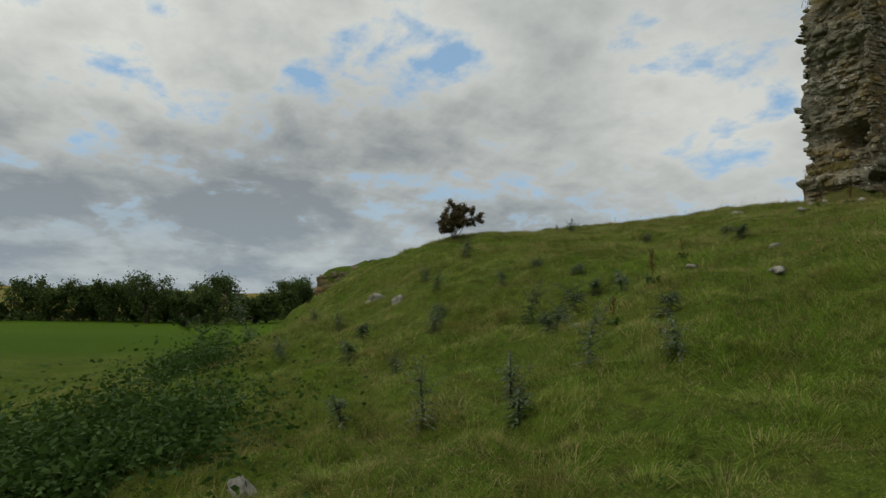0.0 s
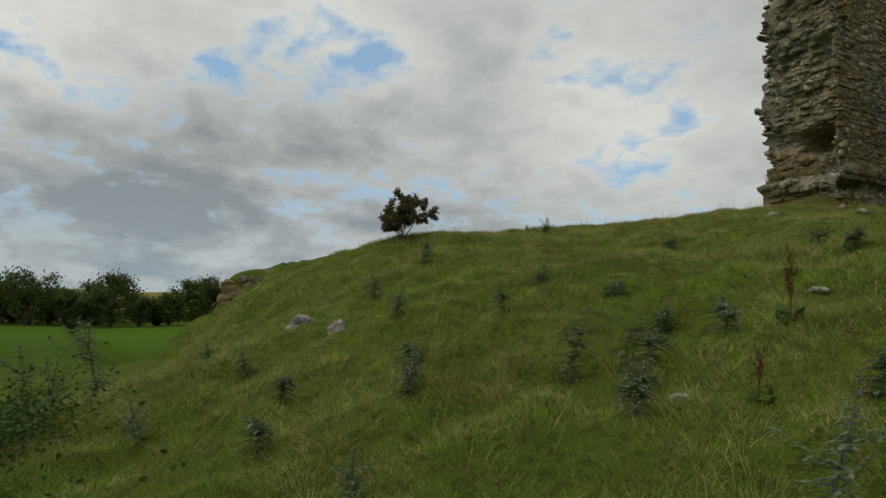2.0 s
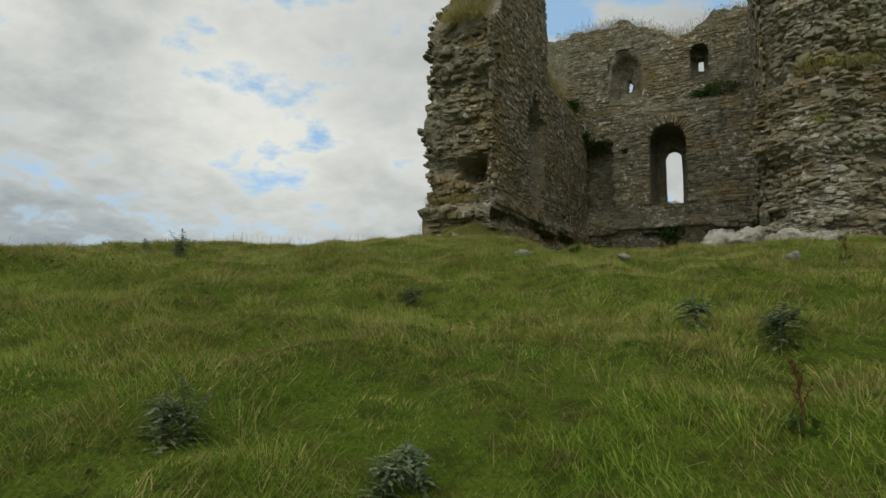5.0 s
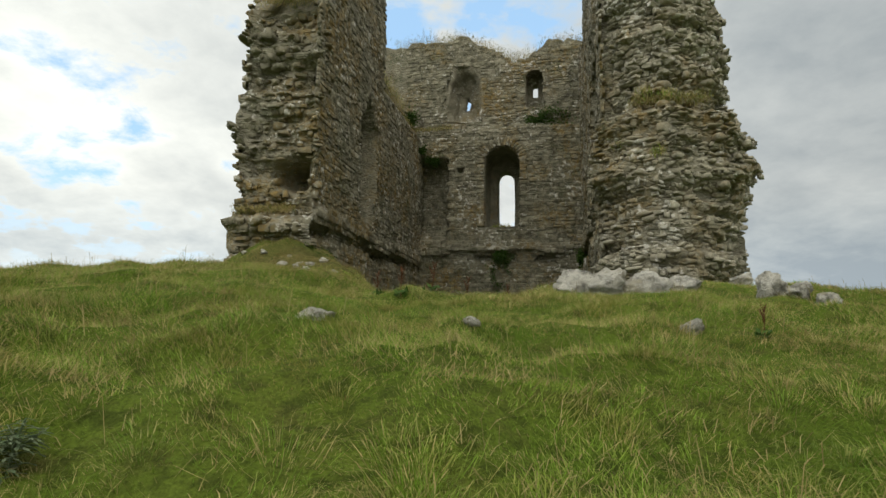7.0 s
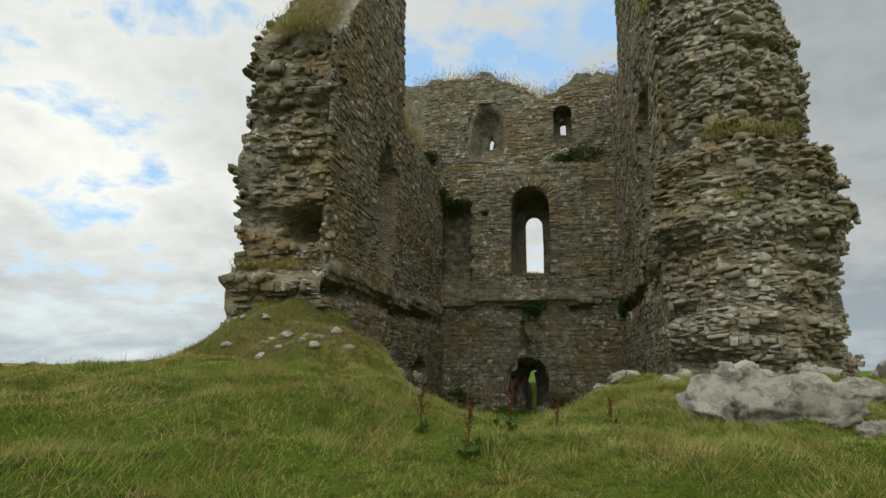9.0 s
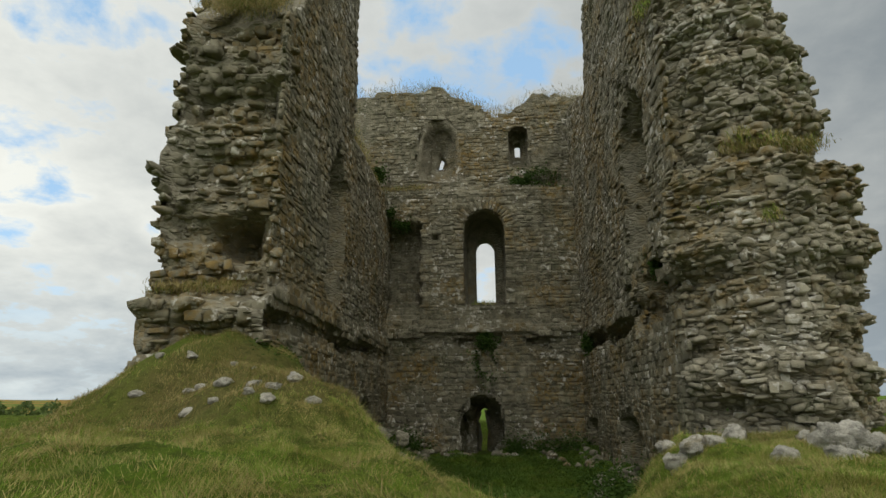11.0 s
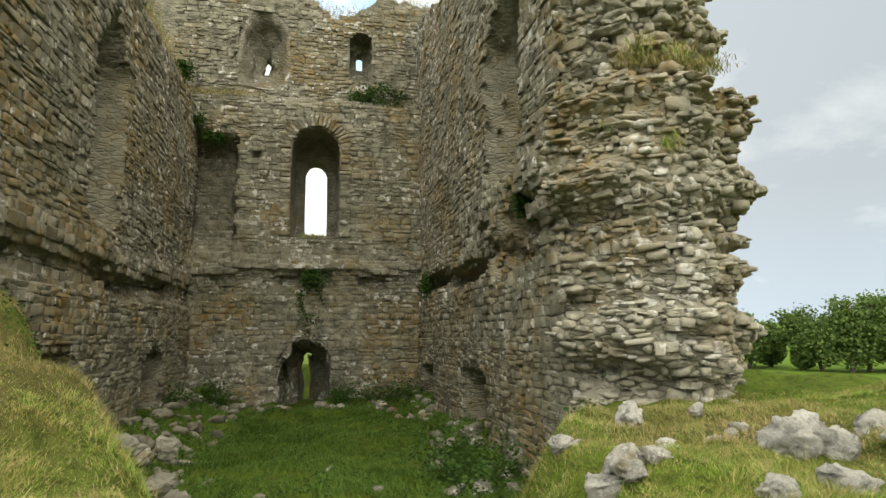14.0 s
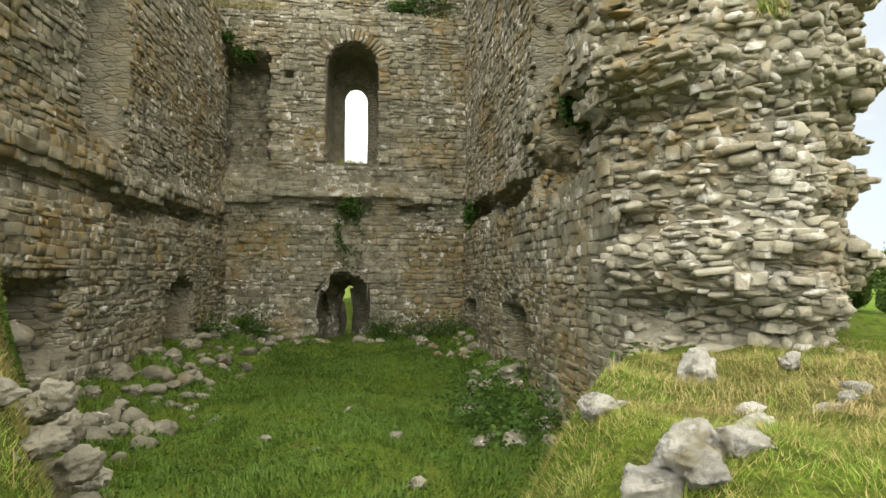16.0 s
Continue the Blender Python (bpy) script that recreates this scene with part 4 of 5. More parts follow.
# ---- rocks ----
def rock_mesh(seed, cuts=9, level=4):
    bm = bmesh.new()
    bmesh.ops.create_icosphere(bm, subdivisions=level, radius=1.0)
    q = np.random.default_rng(seed)
    V = np.array([v.co for v in bm.verts])
    F = np.array([[v.index for v in f.verts] for f in bm.faces])
    bm.free()
    for k in range(cuts):
        n = q.normal(size=3)
        n /= np.linalg.norm(n)
        V = V - np.maximum(V @ n - q.uniform(0.5, 0.8), 0)[:, None] * n * 0.8
    o = seed * 3.7

    def wave(f, s, stretch=1.0):
        return vn(V[:, 0] * f + o, V[:, 1] * f, V[:, 2] * f * stretch, seed + s) - 0.5

    k = 0.40 * wave(1.7, 1) + 0.26 * wave(3.6, 2, 1.4) - 0.42 * np.abs(wave(2.6, 3, 1.6)) - 0.34 * np.abs(wave(5.2, 5, 1.5)) + 0.14 * wave(9, 4) - 0.22 * np.abs(wave(10, 7, 1.3)) + 0.10 * wave(18, 6)
    V = V * (1.16 + k[:, None])
    return fast("rock", V, F)


ROCKS = [rock_mesh(40 + k) for k in range(8)]
SMALL = [rock_mesh(60 + k, 8, 2) for k in range(6)]
for me in ROCKS + SMALL:
    me.materials.append(BOULDER)
TAN = [m.copy() for m in ROCKS[:4]]
GREY = [m.copy() for m in ROCKS[4:5] + SMALL]
CRAGGY = [m.copy() for m in ROCKS[:4]]
for me in TAN + GREY + CRAGGY:
    me.materials.clear()
    me.materials.append(CRAG if me in CRAGGY else RUBBLE)


def rock(name, label, px, py, sx, sy, sz, k, group="", sink=0.3, meshes=None, category="rock", pz=None):
    me = (meshes or ROCKS)[k % len(meshes or ROCKS)]
    z = float(ground(px, py)) if pz is None else pz
    ob = new(name, me)
    q = np.random.default_rng(int(abs(px * 131 + py * 717 + k) * 10) % 100000)
    ob.matrix_world = pose(px, py, z + sz * (1 - 2 * sink) * 0.8, q.uniform(-12, 12), q.uniform(-12, 12), q.uniform(0, 360)) @ Matrix.Diagonal((sx, sy, sz, 1))
    return tagged(ob, label, category, group)


PALE = "pale grey limestone boulder lying in the grass"
rock("boulder", "weathered grey boulder half sunk in the slope", -9.36, 3.19, 0.21, 0.18, 0.15, 0, sink=0.42)
rock("boulder", "white-patched angular stone in the grass slope", -8.31, 3.24, 0.13, 0.10, 0.13, 1, sink=0.42)
rock("boulder", "grey stone beside the nettles", -3.45, 0.3, 0.13, 0.1, 0.1, 2)
rock("boulder", "small flat pale stone in the turf", -2.96, 5.3, 0.12, 0.08, 0.05, 3)
for k, (px, py, s) in enumerate(((-6.45, 9.25, 0.13), (-3.85, 9.95, 0.12), (-5.45, 9.6, 0.07), (-4.4, 3.9, 0.06), (-3.6, 6.2, 0.09), (-4.3, 5.6, 0.07))):
    rock("stone_block", "pale stone bedded in the pasture", px, py, s, s * 0.8, s * 0.55, k, "stones in the pasture")
# rubble beside the way into the tower
for k, (px, py, a, b, c) in enumerate(((-4.3, 12.85, 0.40, 0.34, 0.28), (-3.9, 12.75, 0.42, 0.3, 0.24), (-3.5, 12.75, 0.32, 0.24, 0.17), (-3.25, 13.3, 0.26, 0.22, 0.2), (-2.75, 13.5, 0.28, 0.22, 0.2), (-3.3, 12.4, 0.16, 0.12, 0.1), (-2.15, 12.4, 0.22, 0.2, 0.22), (-1.95, 12.25, 0.26, 0.18, 0.14),
                                      (-1.7, 12.0, 0.2, 0.16, 0.13), (-4.6, 16.05, 0.18, 0.16, 0.12), (-4.38, 16.1, 0.2, 0.17, 0.14), (-4.48, 15.92, 0.16, 0.13, 0.09), (-4.25, 15.95, 0.12, 0.1, 0.08), (-2.95, 16.0, 0.24, 0.2, 0.2), (-2.7, 16.1, 0.22, 0.2, 0.24), (-2.75, 15.8, 0.2, 0.16, 0.14), (-2.5, 16.05, 0.2, 0.15, 0.2), (-3.4, 15.25, 0.18, 0.14, 0.11), (-3.95, 15.25, 0.15, 0.12, 0.1),
                                      (-2.2, 15.6, 0.2, 0.16, 0.14), (-1.6, 16.3, 0.24, 0.2, 0.18), (-1.1, 15.6, 0.26, 0.2, 0.18), (-3.0, 17.9, 0.22, 0.16, 0.18), (-1.9, 18.15, 0.14, 0.1, 0.1), (-4.2, 17.2, 0.16, 0.14, 0.09), (-2.1, 17.35, 0.11, 0.09, 0.07),
                                      (-3.6, 16.65, 0.15, 0.1, 0.06), (-3.0, 16.7, 0.10, 0.09, 0.06), (-3.3, 17.0, 0.10, 0.09, 0.08), (-2.45, 17.1, 0.09, 0.07, 0.06), (-0.6, 16.6, 0.2, 0.16, 0.14))):
    rock("boulder", PALE if a > 0.2 else "small pale limestone lump on the bank", px, py, a, b, c, k, "rubble beside the entrance")
# stones showing through the bank
for k, (px, py, s) in enumerate(((-9.08, 17.0, 0.13), (-9.43, 17.65, 0.15), (-8.9, 17.74, 0.17), (-9.9, 17.9, 0.13), (-10.2, 17.5, 0.13), (-9.35, 17.2, 0.10), (-9.1, 17.35, 0.11), (-8.6, 17.3, 0.12), (-11.0, 17.6, 0.13),
                                 (-9.85, 17.45, 0.10), (-10.6, 18.6, 0.11), (-10.4, 18.5, 0.10), (-10.9, 19.3, 0.13), (-11.3, 18.5, 0.12), (-10.1, 18.9, 0.08), (-9.7, 18.6, 0.07), (-11.5, 19.5, 0.12))):
    rock("stone_block", "white lichened stone poking from the grassy bank", px, py, s * 1.0, s * 0.75, s * 0.55, k + 3, "stones in the bank", 0.46, ROCKS)
for k, (px, py, pz, a, b, c) in enumerate(((-7.75, 17.75, 4.66, 0.22, 0.16, 0.13), (-7.5, 17.9, 4.62, 0.15, 0.12, 0.12), (-7.55, 17.85, 4.35, 0.18, 0.14, 0.12), (-7.7, 17.5, 4.3, 0.2, 0.15, 0.12), (-7.5, 18.2, 4.1, 0.22, 0.2, 0.14),
                                          (-7.6, 18.0, 3.8, 0.24, 0.2, 0.16), (-7.9, 18.7, 4.4, 0.24, 0.2, 0.16), (-8.0, 19.2, 4.1, 0.25, 0.22, 0.18), (-7.9, 18.9, 3.8, 0.3, 0.22, 0.18), (-8.2, 19.9, 3.9, 0.26, 0.2, 0.2), (-8.0, 19.9, 3.5, 0.3, 0.24, 0.2),
                                          (-7.8, 19.3, 3.4, 0.24, 0.2, 0.16), (-8.3, 20.7, 3.4, 0.28, 0.22, 0.2))):
    rock("rubble_stone", "grey stone of the collapsed bank edge", px, py, a * 0.8, b * 0.8, c * 0.8, k, "stones of the bank edge", 0.4, TAN, "stone", pz)
q = np.random.default_rng(5)
spots = [(-5.86, 21.75), (-6.58, 21.1), (-6.6, 22.6), (-4.77, 22.2), (-9.1, 25.0), (-8.6, 25.0), (-7.9, 26.0), (-4.8, 20.4), (-5.3, 24.0), (-7.4, 23.6)]
for k, (px, py) in enumerate(spots):
    rock("stone_block", "grey fallen stone on the tower's grassy floor", px, py, 0.13, 0.10, 0.07, k, "fallen stones on the floor", 0.3, GREY)
for k in range(280):
    side = (0, 1, 0, 0, 2)[k % 5]
    a = q.uniform(0, 1)
    lx_, ly_ = ((-3.8 + 1.7 * q.random() ** 1.6, -11 + 10.5 * a), (3.5 - 1.2 * q.random() ** 1.6, -12 + 11.5 * a), (-3.5 + 7 * a, -0.3 - 1.0 * q.random()))[side]
    if side == 2 and abs(lx_ + 0.3) < 0.5:
        continue
    wx, wy, _ = to_world((lx_, ly_, 0.0))
    s = 0.05 + 0.19 * q.random() ** 2
    rock("rubble_stone", "grey fallen rubble stone at the wall foot", float(wx), float(wy), s * 1.2, s, s * 0.8, k, "rubble at the wall foot", 0.36, TAN + GREY, "stone")
# crag at the hill's west end
for k, (px, py, pz, a, b, c) in enumerate(((-19.6, 4.75, 2.3, 0.5, 0.4, 0.4), (-19.7, 4.85, 2.75, 0.45, 0.4, 0.35), (-19.4, 4.95, 2.6, 0.4, 0.4, 0.3), (-19.4, 5.05, 3.0, 0.30, 0.28, 0.2), (-19.1, 5.15, 2.75, 0.4, 0.35, 0.25),
                                           (-18.9, 5.3, 3.05, 0.35, 0.3, 0.2), (-18.6, 5.45, 2.9, 0.35, 0.3, 0.22), (-18.3, 5.6, 3.1, 0.3, 0.25, 0.2), (-19.2, 6.3, 3.62, 0.22, 0.16, 0.08), (-19.0, 5.6, 3.3, 0.22, 0.2, 0.14), (-18.0, 5.7, 2.95, 0.28, 0.24, 0.18))):
    rock("crag_rock", "tan limestone crag rock at the hill's edge", px, py, a, b, c, k, "rocks of the crag", 0.42, CRAGGY, "rock", pz)


# ---- weeds ----
def spiny_leaf(o, a, L, rise, q):
    """One narrow, toothed leaf that arches outwards from o."""
    d, e, up = np.array([math.cos(a), math.sin(a), 0.0]), np.array([-math.sin(a), math.cos(a), 0.0]), np.array([0, 0, 1.0])
    V, F, m = [], [], 8
    for j in range(m):
        g = j / (m - 1)
        c = o + d * L * g + up * L * (rise * g - 0.8 * g * g) + e * L * 0.1 * math.sin(g * 5 + a)
        wv = 0.13 * L * math.sin(math.pi * min(0.97, g + 0.1)) * (1.6 if j % 2 else 0.35)
        V += [c + e * wv + up * 0.07 * L, c, c - e * wv + up * 0.07 * L]
    for j in range(m - 1):
        s = j * 3
        F += [[s, s + 1, s + 4, s + 3], [s + 1, s + 2, s + 5, s + 4]]
    return np.array(V), np.array(F)


def thistle_plant(height, seed, heads):
    """One thistle: branching stem, spiny leaves and flower heads, standing at the origin."""
    q = np.random.default_rng(seed)
    top = new("thistle", None)
    bend = q.uniform(-0.15, 0.15, 2) * height
    P = [np.array([bend[0] * f * f, bend[1] * f * f, height * f]) for f in np.linspace(0, 1, 7)]
    stem = thing("stem", fast("stem", *tube(P, np.linspace(0.007, 0.003, 7), 5)), THISTLE, parent=top)
    lines = [P]
    for k in range(6):
        a, o = q.uniform(0, 6.28), P[int(q.integers(1, 5))]
        L = height * q.uniform(0.25, 0.45)
        B = [o + np.array([math.cos(a) * 0.8 * f, math.sin(a) * 0.8 * f, 0.5 * f + 0.35 * f * f]) * L for f in np.linspace(0, 1, 5)]
        thing("branch", fast("branch", *tube(B, np.linspace(0.004, 0.002, 5), 4)), THISTLE, parent=stem)
        lines.append(B)
    chunks = []
    for i, line in enumerate(lines):
        n = int((60 if i == 0 else 16) * (0.6 + 0.5 * height))
        for k in range(n):
            f = k / n
            s = f * (len(line) - 1.001)
            o = line[int(s)] * (1 - s % 1) + line[int(s) + 1] * (s % 1)
            L = (0.10 * (1 - 0.55 * f) + 0.018) * q.uniform(0.5, 1.25) * (0.75 + 0.4 * height) * (1.0 if i == 0 else 0.7)
            chunks.append(spiny_leaf(o, k * 2.4 + q.uniform(-0.5, 0.5), L, q.uniform(0.2, 0.8), q))
    thing("foliage", fast("foliage", *joined(*chunks)), THISTLE, "grey-green spiny leaves", parent=top)
    for k in range(heads):
        p1 = lines[k % len(lines)][-1]
        bud = thing("flower_head", fast("flower_head", *tube([p1, p1 + [0, 0, 0.008], p1 + [0, 0, 0.018], p1 + [0, 0, 0.022]], (0.003, 0.009, 0.008, 0.005), 7)), THISTLE, "round green bud", parent=top)
        thing("petals", fast("petals", *tube([p1 + [0, 0, 0.02], p1 + [0, 0, 0.028], p1 + [0, 0, 0.034]], (0.005, 0.010, 0.011), 8)), FLOWER, "pale purple florets", parent=bud)
    return tagged(top, "grey-green spiny thistle standing in the grass", "thistle", "thistles on the slope")


kinds = [thistle_plant(0.75, 1, 4), thistle_plant(0.5, 2, 2), thistle_plant(0.28, 3, 0), thistle_plant(0.95, 4, 5)]
used = set()
for px, py, k, s in ((-10.5, 0.3, 3, 1.15), (-9.4, 1.0, 3, 1.2), (-9.9, 0.6, 0, 1.0), (-5.3, 3.85, 0, 1.0), (-3.45, 1.65, 0, 0.9), (-9.1, 4.1, 1, 1.0), (-3.5, 2.5, 1, 1.0), (-4.4, 3.55, 2, 1.2), (-3.4, 4.2, 2, 1.3), (-6.1, 2.9, 1, 0.9),
                     (-3.2, 3.1, 0, 0.9), (-4.65, 3.8, 2, 1.4), (-5.2, 2.05, 1, 0.8), (-6.3, 1.85, 2, 1.4), (-5.0, 4.15, 3, 0.62), (-5.15, 4.8, 2, 1.2), (-4.55, 4.7, 2, 1.4), (-4.85, 4.2, 2, 1.3), (-6.6, 4.25, 2, 1.1), (-6.0, 5.1, 2, 0.9),
                     (-6.55, 3.2, 2, 1.2), (-6.9, 5.15, 1, 0.7), (-6.97, 7.5, 2, 0.9), (-6.95, 5.05, 2, 1.0), (-4.9, 7.0, 2, 1.1), (-4.5, 6.75, 2, 1.2), (-5.9, 5.2, 2, 0.8), (-7.6, 3.6, 1, 0.9), (-8.1, 2.2, 1, 0.9), (-7.0, 2.2, 2, 1.3),
                     (-8.9, 2.0, 1, 0.8), (-7.4, 1.2, 1, 0.9), (-11.0, 8.5, 1, 0.85), (-10.6, 8.6, 1, 0.9), (-10.9, 8.9, 1, 0.8), (-4.2, 1.2, 2, 1.3), (-2.6, 3.5, 1, 0.9), (-9.6, 5.2, 1, 0.8), (-9.9, 5.4, 1, 0.9), (-2.9, 2.2, 2, 1.2)):
    m = pose(px, py, float(ground(px, py)) - 0.02, (px * 613) % 26 - 13, (py * 719) % 26 - 13, (px * 977 + py * 411) % 360) @ Matrix.Diagonal((s * 1.2, s * 1.2, s * 0.8, 1))
    if k not in used:
        used.add(k)
        kinds[k].matrix_basis = m
    else:
        c = copy_thing(kinds[k], m)
        c.matrix_basis = m


def dock_plant(seed, height):
    q = np.random.default_rng(seed)
    top = new("dock_plant", None)
    P = [np.array([0.03 * f * f, 0.02 * f, height * f]) for f in np.linspace(0, 1, 6)]
    thing("stem", fast("stem", *tube(P, np.linspace(0.006, 0.003, 6), 5)), SEEDRED, parent=top)
    seeds = []
    for k in range(6):
        a, o = q.uniform(0, 6.28), P[2 + k % 3]
        d = np.array([math.cos(a) * 0.35, math.sin(a) * 0.35, 0.8]) * height * q.uniform(0.3, 0.5)
        thing("branch", fast("branch", *tube([o, o + d * 0.5, o + d], (0.003, 0.002, 0.0015), 4)), SEEDRED, parent=top)
        seeds += [o + d * f + q.normal(size=3) * 0.007 for f in q.uniform(0.2, 1.0, 34)]
    seeds += [P[-1] * f + q.normal(size=3) * 0.009 for f in q.uniform(0.5, 1.0, 70)]
    c = np.array(seeds)
    thing("seed_head", fast("seed_head", *cards(c, np.full(len(c), 0.010), q, 1.0, 1.3)), SEEDRED, "rust-brown seed clusters", parent=top)
    c = np.array([[q.normal() * 0.05, q.normal() * 0.05, q.uniform(0.02, 0.12)] for _ in range(14)])
    thing("foliage", fast("foliage", *cards(c, np.full(len(c), 0.05), q, 0.5, 2.4)), LUSH, "green basal leaves", parent=top)
    return tagged(top, "withered dock with rust-red seed stalks", "dock", "docks in the grass")


dock = dock_plant(1, 0.4)
first = True
for px, py, s in ((-4.14, 4.8, 1.0), (-3.96, 4.05, 0.8), (-6.2, 11.2, 0.8), (-5.96, 11.9, 0.9), (-5.6, 12.4, 0.8), (-3.44, 9.75, 0.6), (-6.6, 12.0, 0.8), (-4.6, 5.8, 0.7), (-8.6, 19.6, 0.7), (-5.1, 12.9, 0.7)):
    m = pose(px, py, float(ground(px, py)) - 0.02, 0, 0, (px * 977) % 360) @ Matrix.Scale(s, 4)
    if first:
        dock.matrix_basis = m
        first = False
    else:
        copy_thing(dock, m).matrix_basis = m


def leaf_heap(name, label, category, centre, reach, count, size, material, seed, world_space=True, stems=0):
    """A low mass of leaves with gaps, over the ground."""
    q = np.random.default_rng(seed)
    d = q.normal(size=(count, 3)) * np.array(reach) * 0.55
    clump = vn(d[:, 0] * 2.2 + seed, d[:, 1] * 2.2, d[:, 2] * 2.2, seed)
    d = d[clump > 0.36]
    c = np.array(centre) + d
    if world_space:
        g = ground(c[:, 0], c[:, 1])
        hgt = np.abs(d[:, 2]) * (0.75 + 0.6 * vn(c[:, 0] * 1.5, c[:, 1] * 1.5, 0, seed))
        c[:, 2] = g + hgt
    V = cards(c, q.uniform(0.6, 1.3, len(c)) * size, q, 0.45, 1.7)
    return thing(name, fast(name, *V), material, label, category, kind="stuff" if count > 300 else "")


leaf_heap("nettle_patch", "dense dark green nettle patch at the slope's foot", "nettles", (-5.0, -0.9, 0), (1.25, 1.2, 0.5), 24000, 0.036, LUSH, 2)
leaf_heap("nettle_patch", "dense dark green nettle patch at the slope's foot", "nettles", (-8.6, 0.1, 0), (1.1, 0.6, 0.4), 6500, 0.03, LUSH, 3)
leaf_heap("nettle_patch", "green weeds along the foot of the east wall", "nettles", (-3.1, 22.3, 0), (0.6, 1.5, 0.6), 4500, 0.05, LUSH, 4)
for k, (lx_, ly_, a, b) in enumerate(((-2.9, -0.6, 0.6, 0.5), (1.6, -0.5, 0.9, 0.55), (2.9, -0.7, 0.6, 0.5), (0.9, -0.5, 0.3, 0.3), (-3.6, -2.5, 0.4, 0.4))):
    wx, wy, _ = to_world((lx_, ly_, 0))
    leaf_heap("weed_clump", "dark green weeds at the tower wall's foot", "weeds", (float(wx), float(wy), 0), (a, 0.4, b), 1300, 0.05, LUSH, 20 + k)
for k, (lx_, ly_, z, a, b) in enumerate(((-0.15, -0.22, 6.85, 0.42, 0.75), (-0.1, -0.2, 7.6, 0.4, 0.4), (2.3, 0.15, 14.45, 0.8, 0.4), (1.6, 0.15, 14.3, 0.4, 0.25), (-4.1, -0.3, 12.85, 0.3, 0.35), (-3.3, 0.05, 12.45, 0.5, 0.25), (-4.3, -1.2, 14.2, 0.3, 0.4), (4.0, -10.0, 8.0, 0.2, 0.25), (3.55, -2.0, 7.2, 0.15, 0.3))):
    wx, wy, wz = to_world((lx_, ly_, z))
    leaf_heap("wall_plant", "dark green plant rooted in the masonry", "wall plant", (float(wx), float(wy), z), (a, 0.15, b), 900, 0.06, LUSH, 40 + k, False)


# ---- trees ----
def tree(name, label, px, py, height, spread, leaf, seed, leaves, leaf_size, trunk=0.25, bare=0.0, group="", pz=None, category="tree"):
    """Trunk with limbs, and a crown of many small leaves in uneven clumps."""
    q = np.random.default_rng(seed)
    z0 = (float(ground(px, py)) if pz is None else pz) - 0.1
    top = new(name, None)
    top.matrix_basis = pose(px, py, z0)
    chunks, ends = [], []

    def limb(p, d, L, rad, depth):
        P = [p]
        for k in range(4):
            d = d + q.normal(size=3) * 0.16 + np.array([0, 0, 0.05])
            d /= np.linalg.norm(d)
            P.append(P[-1] + d * L / 4)
        chunks.append(tube(P, np.linspace(rad, rad * 0.55, 5), 6 if depth < 2 else 4))
        if depth == 3:
            ends.append(P[-1])
            ends.append(P[2])
            return
        for k in range(3 if depth else 5):
            a, t = q.uniform(0, 6.28), q.uniform(0.45, 1.0)
            o = np.array([math.cos(a) * spread, math.sin(a) * spread, q.uniform(0.1, 0.8) * height * 0.5])
            nd = d * 0.6 + o / np.linalg.norm(o) * 0.9
            limb(P[-1] if t > 0.8 else P[2 + (t > 0.6)], nd / np.linalg.norm(nd), L * q.uniform(0.55, 0.8), rad * 0.5, depth + 1)

    limb(np.zeros(3), np.array([0, 0, 1.0]), height * 0.33, trunk, 0)
    ends = np.array(ends)
    scale = np.array([spread / max(1e-3, np.abs(ends[:, :2]).max()), spread / max(1e-3, np.abs(ends[:, :2]).max()), height * 0.96 / ends[:, 2].max()])
    chunks = [(v * scale, f) for v, f in chunks]
    ends = ends * scale
    thing("trunk", fast("trunk", *joined(*chunks), smooth=True), BARK, parent=top)
    pick = ends[q.integers(0, len(ends), leaves)]
    c = pick + q.normal(size=(leaves, 3)) * np.array([spread * 0.13, spread * 0.13, height * 0.055])
    if height > 1:
        low = q.random(leaves) < (0.4 if height > 3 else 0.7)
        u = q.normal(size=(leaves, 3))
        u *= (q.random(leaves) ** 0.4 / np.linalg.norm(u, axis=1))[:, None]
        c = np.where(low[:, None], u * np.array([spread * 0.85, spread * 0.85, height * 0.40]) + np.array([0, 0, height * (0.46 if height > 3 else 0.56)]), c)
    c = c[(vn(c[:, 0] * 3 / spread, c[:, 1] * 3 / spread, c[:, 2] * 3 / spread, seed) > bare)]
    V = cards(c, q.uniform(0.6, 1.3, len(c)) * leaf_size, q, 0.8, 1.4)
    thing("crown", fast("crown", *V), leaf, parent=top)
    return tagged(top, label, category, group)




